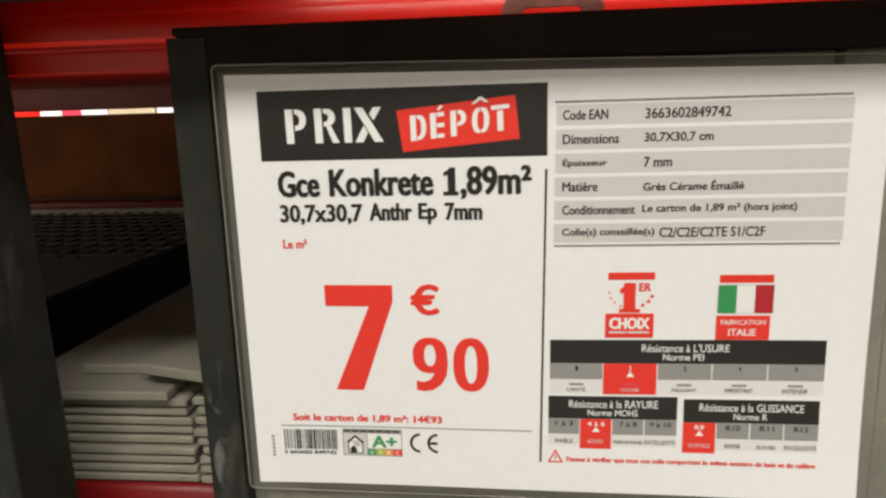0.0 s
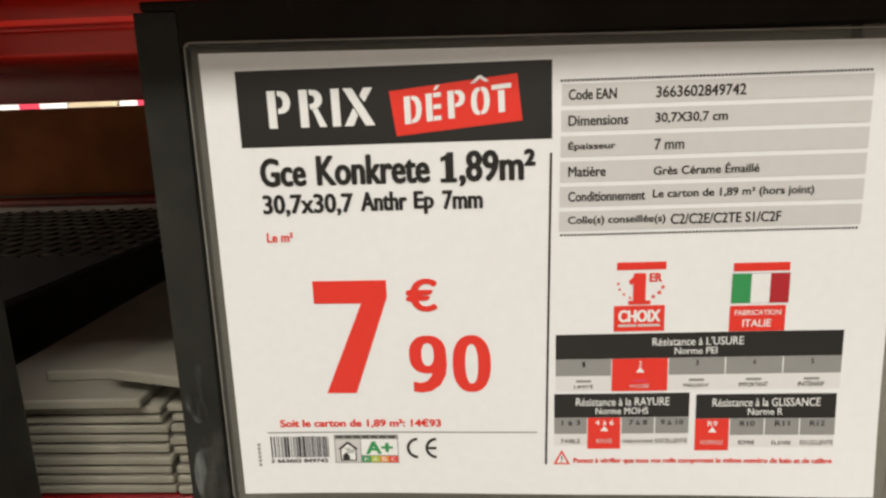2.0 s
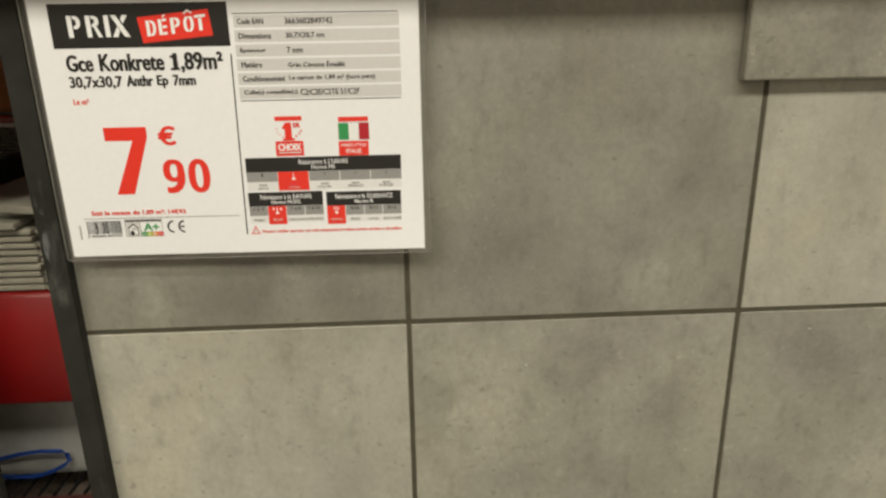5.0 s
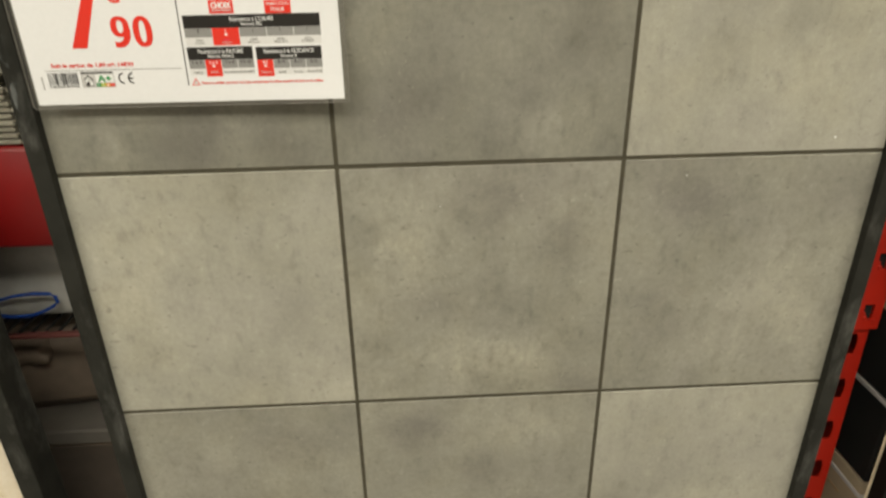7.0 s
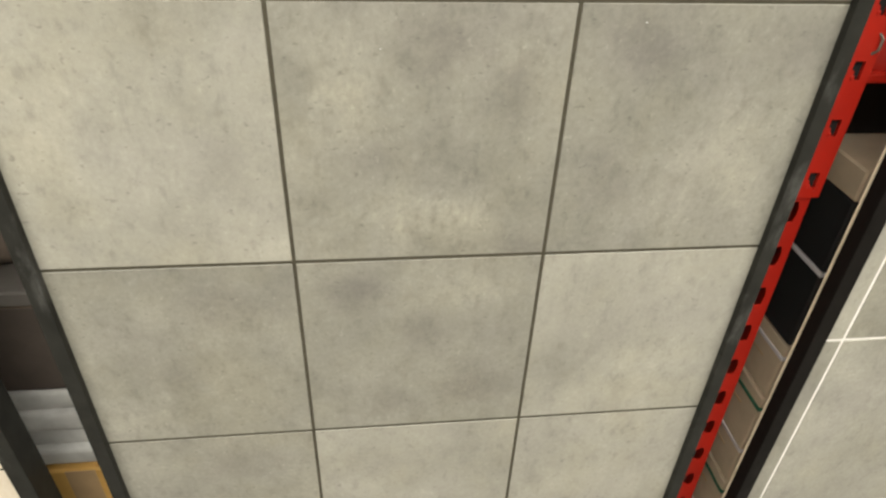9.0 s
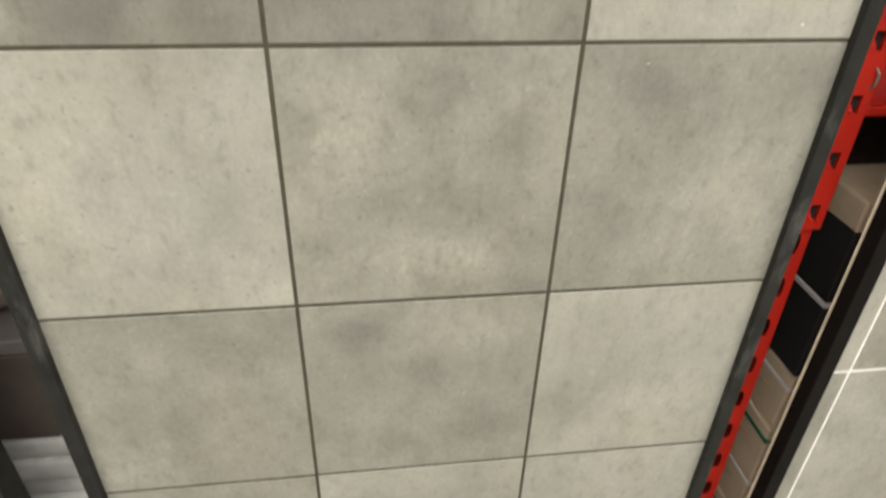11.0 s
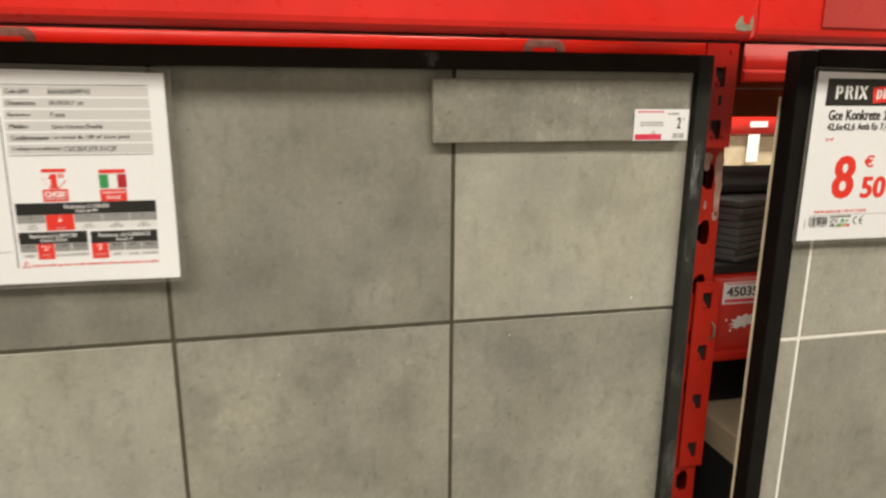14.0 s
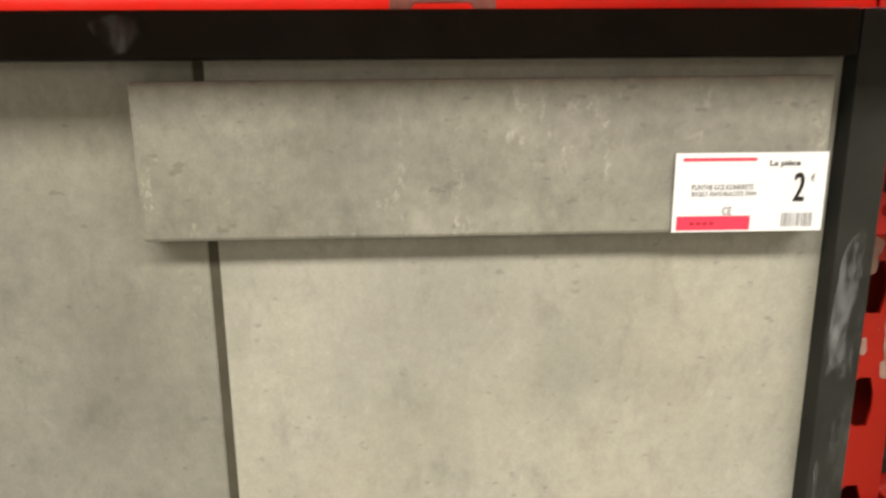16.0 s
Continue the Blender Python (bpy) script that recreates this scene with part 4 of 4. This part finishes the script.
TEAR = [(-0.0015, 0.0175), (-0.0095, 0.0095), (-0.0095, -0.0090), (-0.0010, -0.0175), (0.0070, -0.0175), (0.0092, -0.0060), (0.0092, 0.0060), (0.0062, 0.0175)]
SLOT = [(-0.0075, 0.012), (-0.0075, 0.001), (-0.0035, -0.001), (-0.0035, -0.012), (0.0070, -0.012), (0.0070, 0.012)]

up = thing("rack_upright", "red steel rack upright with rows of teardrop holes", "rack upright")
ux0, ux1, uy = 0.976, 1.0225, 0.092
up_holes = [0.992 - 0.0785 * 12 + 0.0785 * i for i in range(24)]
face = part("front_web", holed_plate(ux0 + 0.004, ux1 - 0.002, uy, 0.005, 1.88, up_holes, TEAR), RED_WORN, up, "worn red front with paint chips")
sol = face.modifiers.new("thick", "SOLIDIFY")
sol.thickness, sol.offset = 0.0025, 0
part("flange", box(ux0, ux0 + 0.004, uy - 0.0012, uy + 0.07, 0.005, 1.88, 0.001), RED_WORN, up)
part("flange", box(ux1 - 0.003, ux1, uy - 0.0012, uy + 0.07, 0.005, 1.88, 0.001), RED_WORN, up)
part("foot_plate", box(ux0 - 0.03, ux1 + 0.03, uy - 0.02, uy + 0.1, 0.0, 0.006, 0.001), GALV, up)
up.matrix_world = pose(1.0, 0, 1.5) @ pose(0, 0, 0, 0, -0.85, 0) @ pose(-1.0, 0, -1.5)
# Near-black sheet inside the upright, put there as the shade behind its holes.
part("hollow", box(ux0 + 0.005, ux1 - 0.004, uy + 0.030, uy + 0.032, 0.005, 1.88), HOLE, up, "near-black sheet standing in for shade behind the holes")


def end_plate(x0, x1, y, z0, z1, holes, mat=RED_WORN):
    e = thing("beam_end_plate", "red beam connector plate with punched slots", "connector plate", (0, 0, 0), "beam connector plates")
    f = part("plate", holed_plate(x0, x1, y, z0, z1, holes, SLOT), mat, e)
    so = f.modifiers.new("thick", "SOLIDIFY")
    so.thickness, so.offset = 0.003, 0
    part("plate_side", box(x1 - 0.003, x1, y, y + 0.05, z0, z1, 0.0008), mat, e)
    for h in holes:
        # A dark plate behind each slot takes the place of its shade.
        part("slot_opening", box((x0 + x1) / 2 - 0.0085, (x0 + x1) / 2 + 0.008, y + 0.0045, y + 0.0052, h - 0.013, h + 0.013), HOLE, f, "near-black plate standing in for shade behind the slot")
        part("tab", box((x0 + x1) / 2 - 0.006, (x0 + x1) / 2 - 0.001, y - 0.0035, y + 0.004, h - 0.012, h - 0.006, 0.001), mat, f)
    for pz in (z0 + 0.014, z1 - 0.012):
        bm = bmesh.new()
        bmesh.ops.create_cone(bm, cap_ends=True, segments=10, radius1=0.0035, radius2=0.0028, depth=0.003, matrix=Matrix.Translation((x1 - 0.010, y - 0.002, pz)) @ Matrix.Rotation(radians(90), 4, "X"))
        part("rivet", bm, mat, f)
    return e


# Upper plate's red is darkened to hold the shade that falls on it.
RED_PLATE_SHADED = painted_metal("shaded_red_plate_coat", (0.33, 0.011, 0.007), (0.34, 0.06, 0.05), 0.70, 0.30)
E1 = end_plate(0.9500, 0.9945, 0.0450, 1.5075, 1.6385, [1.530, 1.5955], RED_PLATE_SHADED)
# No hole here: a near-black box imitates a small shaded slot.
part("small_slot", box(0.9725, 0.9765, 0.0425, 0.0440, 1.5605, 1.5730, 0.0006), HOLE, E1, "small near-black patch imitating the shade of a slot")
EP = end_plate(0.996, 1.0345, 0.086, 1.020, 1.313, [1.048, 1.127, 1.205, 1.285])
part("spring_clip", tube([(1.026, 0.085, 1.252), (1.0285, 0.080, 1.246), (1.0285, 0.080, 1.232), (1.025, 0.085, 1.226)], 0.0018), GALV, EP, "bent silver safety clip")
# bare, scraped places beside the holes
PRIMER = plain("scraped_primer", (0.42, 0.27, 0.22), 0.8, 0.25, 300)
for k, (px, pz, h, w0, w1) in enumerate(((0.9965, 1.484, 0.0125, 0.0075, 0.0035), (1.0165, 1.452, 0.0440, 0.0066, 0.0036), (0.9985, 1.424, 0.0060, 0.0016, 0.0022), (1.0150, 1.4075, 0.0065, 0.0048, 0.0040))):
    rnd = random.Random(k + 4)
    bm = bmesh.new()
    n = 12
    side = [[(px + sg * (w0 + (w1 - w0) * i / n) * (0.72 + 0.5 * rnd.random()) * min(1.0, 0.35 + i, 0.35 + n - i), pz + h - 2 * h * i / n) for i in range(n + 1)] for sg in (-1, 1)]
    left, right = [[bm.verts.new((qx, uy - 0.0019, qz)) for qx, qz in sd_] for sd_ in side]
    for i in range(n):
        bm.faces.new((left[i], left[i + 1], right[i + 1], right[i]))
    part("paint_scrape", bm, PRIMER, up, "scraped pinkish primer")


# added unseen decks and black rear boards that keep the inside of the rack dark
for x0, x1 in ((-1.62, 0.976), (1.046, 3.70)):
    d = thing("shelf_board", "unseen deck added over the top beam to shade the rack", "shelf", (0, 0, 0), "upper shelf decks")
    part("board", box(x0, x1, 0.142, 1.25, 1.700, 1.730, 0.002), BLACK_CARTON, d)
d = thing("dark_filler_board", "black board added for the dark low in the rack", "board")
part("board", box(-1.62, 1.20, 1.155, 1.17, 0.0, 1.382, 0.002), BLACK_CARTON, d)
d = thing("dark_filler_board", "black board added for the dark low in the next bay", "board")
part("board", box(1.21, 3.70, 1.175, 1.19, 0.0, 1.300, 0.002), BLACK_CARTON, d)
# Dark box added to cover the bright hall behind, where the gap is dark.
d = thing("carton", "dark brown box added for the dark high behind the gap", "carton")
part("carton_body", box(1.25, 3.0, 0.98, 1.24, 1.508, 1.698, 0.003), CARTON_DARK, d)
part("tape", box(1.249, 3.001, 0.979, 0.981, 1.586, 1.589), INK_GREY, d, "thin pale edge tape")

# ---- goods on the rack, beside the first gap ----
def tile_slab(cx, cy, z, w, d, h, turn, mat, parent, name="tile"):
    bm = box(-w / 2, w / 2, -d / 2, d / 2, 0, h, 0.0012)
    ob = part(name, bm, mat, parent)
    ob.matrix_local = pose(cx, cy, z, 0, 0, turn)
    return ob


rnd = random.Random(11)
for xl, w in ((-0.190, 0.126), (-0.062, 0.300)):
    st = thing("tile_stack", "stack of pale grey unpacked tiles on the shelf", "tile stack", (0, 0, 0), "loose tile stacks")
    for k in range(9):
        tile_slab(xl + w / 2 + rnd.uniform(-0.0022, 0.0022), 0.092 + 0.1535 + rnd.uniform(-0.002, 0.002), 1.3195 + 0.0074 * k, w, 0.307, 0.0056, rnd.uniform(-0.35, 0.35), STONEWARE, st)
tagged(tile_slab(-0.140, 0.236, 1.3860, 0.126, 0.307, 0.0070, 0.6, GLAZE_PALE, None, "loose_tile"), "pale grey loose tile squared on the stack", "tile", "loose tiles on the stack")
tagged(tile_slab(-0.098, 0.268, 1.3932, 0.126, 0.307, 0.0078, 2, GLAZE_PALE, None, "loose_tile"), "pale grey loose tile lying on the stack", "tile", "loose tiles on the stack")
tagged(tile_slab(0.001, 0.222, 1.4014, 0.126, 0.300, 0.0078, -16, GLAZE_PALE, None, "loose_tile"), "pale grey loose tile lying askew on top", "tile", "loose tiles on the stack")
rack_beam("rack_beam", "dark red rear top beam in the shade", extrude_profile(beam_profile(1.09, 1.608, 1.698), -1.62, 1.20), RED_SHADED)

db = thing("deck_divider", "black steel divider bar running back through the rack", "divider bar")
part("bar", box(-0.342, -0.320, 0.14, 1.085, 1.3195, 1.392, 0.002), HOLE, db)
part("flange", box(-0.362, -0.342, 0.14, 1.085, 1.3195, 1.323, 0.001), HOLE, db)
# wire deck behind the stack, seen against the dark
wd = thing("wire_deck", "grey wire mesh shelf deck inside the rack", "wire deck")
wires = [tube([(-0.92 + 0.032 * k, 0.62, 1.376), (-0.92 + 0.032 * k, 1.10, 1.376)], 0.0022, 5) for k in range(40)]
wires += [tube([(-0.95, 0.62 + 0.048 * k, 1.379), (0.34, 0.62 + 0.048 * k, 1.379)], 0.0022, 5) for k in range(11)]
part("wire_mesh", merge(*wires), GALV, wd)["kind"] = "stuff"
part("deck_edge", box(-0.95, 0.34, 1.097, 1.104, 1.372, 1.386, 0.001), LAMP_BODY, wd, "whitish deck edge")
rack_beam("rack_beam", "dark red rear beam in the shade of the rack", extrude_profile(beam_profile(1.106, 1.383, 1.4035), -1.62, 1.20), RED_SHADED)
for x0, x1, zt in ((-1.10, 0.02, 1.597), (0.03, 0.50, 1.588)):
    bx = thing("carton", "dark brown cardboard carton standing deep in the rack", "carton", (0, 0, 0), "dark brown cartons")
    part("carton_body", box(x0, x1, 1.125, 1.42, 1.404, zt, 0.003), CARTON_DARK, bx)
    part("pallet_edge", box(x0, x1, 1.1190, 1.1245, 1.4042, 1.4100), SACK, bx, "pale dusty bottom edge")

# below the beam: wrapped packs, sacks and cartons
pk = thing("wrapped_pack", "milky shrink-wrapped pack with a blue strap", "wrapped pack")
part("wrap", crumple(box(-0.55, 0.28, 0.16, 0.60, 1.052, 1.172, 0.012, 2), 0.006, 28, 5), WRAP, pk, smooth=True)
part("strap", tube([(-0.205, 0.148, 1.078), (-0.19, 0.147, 1.086), (-0.165, 0.146, 1.092), (-0.14, 0.146, 1.095), (-0.116, 0.146, 1.094), (-0.110, 0.147, 1.089), (-0.109, 0.147, 1.080), (-0.116, 0.147, 1.074), (-0.130, 0.146, 1.067), (-0.145, 0.146, 1.062), (-0.16, 0.146, 1.060), (-0.18, 0.147, 1.060), (-0.205, 0.148, 1.063)], 0.0026), BLUE, pk, "thin blue strap")
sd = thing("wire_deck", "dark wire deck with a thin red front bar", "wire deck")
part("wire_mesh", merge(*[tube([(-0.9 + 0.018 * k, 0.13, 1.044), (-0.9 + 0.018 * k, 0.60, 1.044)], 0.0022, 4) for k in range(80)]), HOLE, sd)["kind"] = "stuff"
part("front_bar", box(-1.6, 0.974, 0.116, 0.128, 1.040, 1.046, 0.002), DUSTY_RED, sd, "thin dusty red front bar")
sa = thing("paper_sack", "dusty brown plastic-wrapped sack slumped on the shelf", "sack")
part("sack_body", crumple(crumple(box(-0.44, 0.06, 0.165, 0.62, 0.874, 1.024, 0.045, 3), 0.022, 7, 4), 0.006, 31), SACK, sa, smooth=True)
part("tied_corner", crumple(box(-0.235, -0.150, 0.150, 0.24, 0.965, 1.010, 0.018, 2), 0.014, 23, 2), SACK, sa, "folded corner of the sack", smooth=True)
sh = thing("shelf_board", "dusty grey shelf edge under the sacks", "shelf")
part("board", box(-1.6, 0.974, 0.125, 0.70, 0.846, 0.872, 0.003), SHELF_GREY, sh)
bx = thing("carton", "dark taupe carton on the pile", "carton")
part("carton_body", box(-0.60, 0.25, 0.135, 0.60, 0.664, 0.845, 0.004), DUSK_BOX, bx)
part("tape", box(-0.603, 0.253, 0.1335, 0.136, 0.836, 0.8452), SACK, bx, "tape along the top edge")
for k in range(4):
    pk = thing("wrapped_pack", "whitish shrink-wrapped tile pack", "wrapped pack", (0, 0, 0), "wrapped packs in the pile")
    z = 0.488 + 0.044 * k
    part("wrap", crumple(box(-0.58 + 0.01 * k, 0.24, 0.125 + 0.008 * (k % 2), 0.58, z, z + 0.0435, 0.006, 2), 0.003, 40, 4), WRAP, pk, smooth=True)
for k in range(2):
    bx = thing("carton", "yellow-brown cardboard carton low in the pile", "carton", (0, 0, 0), "yellow cartons")
    part("carton_body", box(-0.60, 0.26, 0.118, 0.60, 0.004 + 0.24 * k, 0.242 + 0.24 * k, 0.004), YELLOW_CARD, bx)
    part("tape", box(-0.14, -0.09, 0.1165, 0.1185, 0.006 + 0.24 * k, 0.240 + 0.24 * k), CARDBOARD, bx, "brown tape")

# ---- goods beside the second gap ----
st = thing("tile_stack", "stack of anthracite tiles on the red beam", "tile stack")
for k in range(9):
    tile_slab(1.168 + rnd.uniform(-0.003, 0.003), 0.323 + rnd.uniform(-0.003, 0.003), 1.3265 + 0.0105 * k, 0.30, 0.30, 0.0092, 22 + rnd.uniform(-0.8, 0.8), ANTHRACITE, st)
# Thin black slab added to draw the shadowed void over the stack.
bx = thing("carton", "thin black slab added as the dark band over the anthracite stack", "carton")
part("carton_body", crumple(box(1.075, 1.40, 0.19, 0.42, 1.4218, 1.4390, 0.004, 2), 0.0015, 30, 3), BLACK_CARTON, bx)
part("tape", box(1.18, 1.21, 0.187, 0.190, 1.4235, 1.4370), HOLE, bx, "black tape")
pl = thing("shelf_board", "dark shelf board under the anthracite stack", "shelf")
part("board", box(1.036, 3.6, 0.12, 1.0, 1.3125, 1.3260, 0.002), BLACK_CARTON, pl)
sb = thing("wooden_slab", "pale wooden slab lying on black cartons", "board")
part("slab", box(1.085, 1.70, 0.075, 0.62, 1.0150, 1.0650, 0.003), CARTON_BEIGE, sb)
# Black box added above the slab, where there is only deep shade.
bx = thing("carton", "black box standing in for the darkness above the slab", "carton")
part("carton_body", box(1.10, 1.66, 0.190, 0.60, 1.0655, 1.176, 0.003), BLACK_CARTON, bx)
part("tape", box(1.098, 1.66, 0.30, 0.34, 1.0660, 1.1765), HOLE, bx, "black tape")
for k in range(2):
    bx = thing("carton", "matt black carton under the wooden slab", "carton", (0, 0, 0), "black cartons")
    z = 0.736 + 0.153 * k
    part("carton_body", box(1.086, 1.60, 0.076, 0.62, z, z + 0.1445 - 0.0190 * k, 0.002), BLACK_CARTON, bx)
    part("tape", box(1.0850, 1.12, 0.26, 0.30, z + 0.004, z + 0.120), HOLE, bx, "black tape")
ly = thing("white_strip", "white plastic strip between two black cartons", "strip")
part("strip", box(1.0845, 1.60, 0.0745, 0.62, 0.8808, 0.8886, 0.0008), INK_GREY, ly)
for k in range(6):
    bx = thing("carton", "beige tile carton bound with a plastic strap", "carton", (0, 0, 0), "beige cartons")
    z, dx = 0.004 + 0.1215 * k, 0.004 * (k % 2)
    part("carton_body", crumple(box(1.083 + dx, 1.62, 0.073 + dx, 0.62, z, z + 0.1195, 0.004, 2), 0.0012, 30, 2), CARTON_BEIGE, bx)
    part("strap", box(1.0805 + dx, 1.623, 0.0705 + dx, 0.623, z + 0.090, z + 0.097, 0.0008), GREEN_STRAP if k % 2 == 0 else INK_GREY, bx, "thin plastic strap")
    part("flap_edge", box(1.0815 + dx, 1.10, 0.12, 0.60, z + 0.060, z + 0.0625), CARDBOARD, bx, "brown flap edge")

# the rack across the next aisle, lit by its own lamps
fb = rack_beam("rack_beam", "bright red beam of the rack across the next aisle", extrude_profile([(y + 3.5, z) for y, z in beam_profile(0.0, 1.285, 1.415)], -3.5, 6.0), RED)
for k in range(8):
    part("ticket", box(-2.9 + 0.93 * k, -2.76 + 0.93 * k, 3.492, 3.496, 1.335, 1.375), INK_WHITE, fb, "white shelf ticket")
part("ticket", box(3.60, 3.69, 3.484, 3.488, 1.09, 1.284), INK_WHITE, fb, "white ticket hanging under the beam")
rnd = random.Random(21)
x = -3.4
while x < 5.6:
    w = rnd.uniform(0.28, 0.46)
    for z0, z1, m, lab in ((1.418, 1.70 + rnd.uniform(0, 0.12), rnd.choice((CARTON_BEIGE, INK_WHITE, INK_WHITE, CARTON_BEIGE, RED)), "carton standing on the far rack"), (0.90, 1.27, YELLOW_CARD if rnd.random() < 0.5 else CARTON_BEIGE, "pale carton under the far red beam")):
        bx = thing("carton", ("white " if m == INK_WHITE else "red " if m == RED else "brown ") + lab, "carton", (0, 0, 0), "cartons on the far rack")
        part("carton_body", box(x, x + w - 0.012, 3.515 + rnd.uniform(0, 0.04), 3.9, z0, z1, 0.004), m, bx)
        if z0 > 1.3 and m == INK_WHITE:
            part("print", box(x + w * 0.35, x + w * 0.62, 3.508, 3.512, 1.63, 1.675), INK_PINK, bx, "red printed band")
        part("print", box(x + 0.05, x + w * 0.55, 3.508, 3.512, z0 + 0.05, z0 + 0.12), INK_PINK if m == INK_WHITE else INK_WHITE, bx, "printed patch")
    x += w
fs = thing("shelf_board", "pale deck of the far rack", "shelf")
part("board", box(-3.5, 6.0, 3.50, 4.3, 0.985, 1.018, 0.003), BOARD, fs)
fs = thing("dark_filler_board", "dark goods wall under the far deck", "board")
part("board", box(-3.5, 6.0, 3.60, 3.64, 0.0, 0.984, 0.003), BLACK_CARTON, fs)
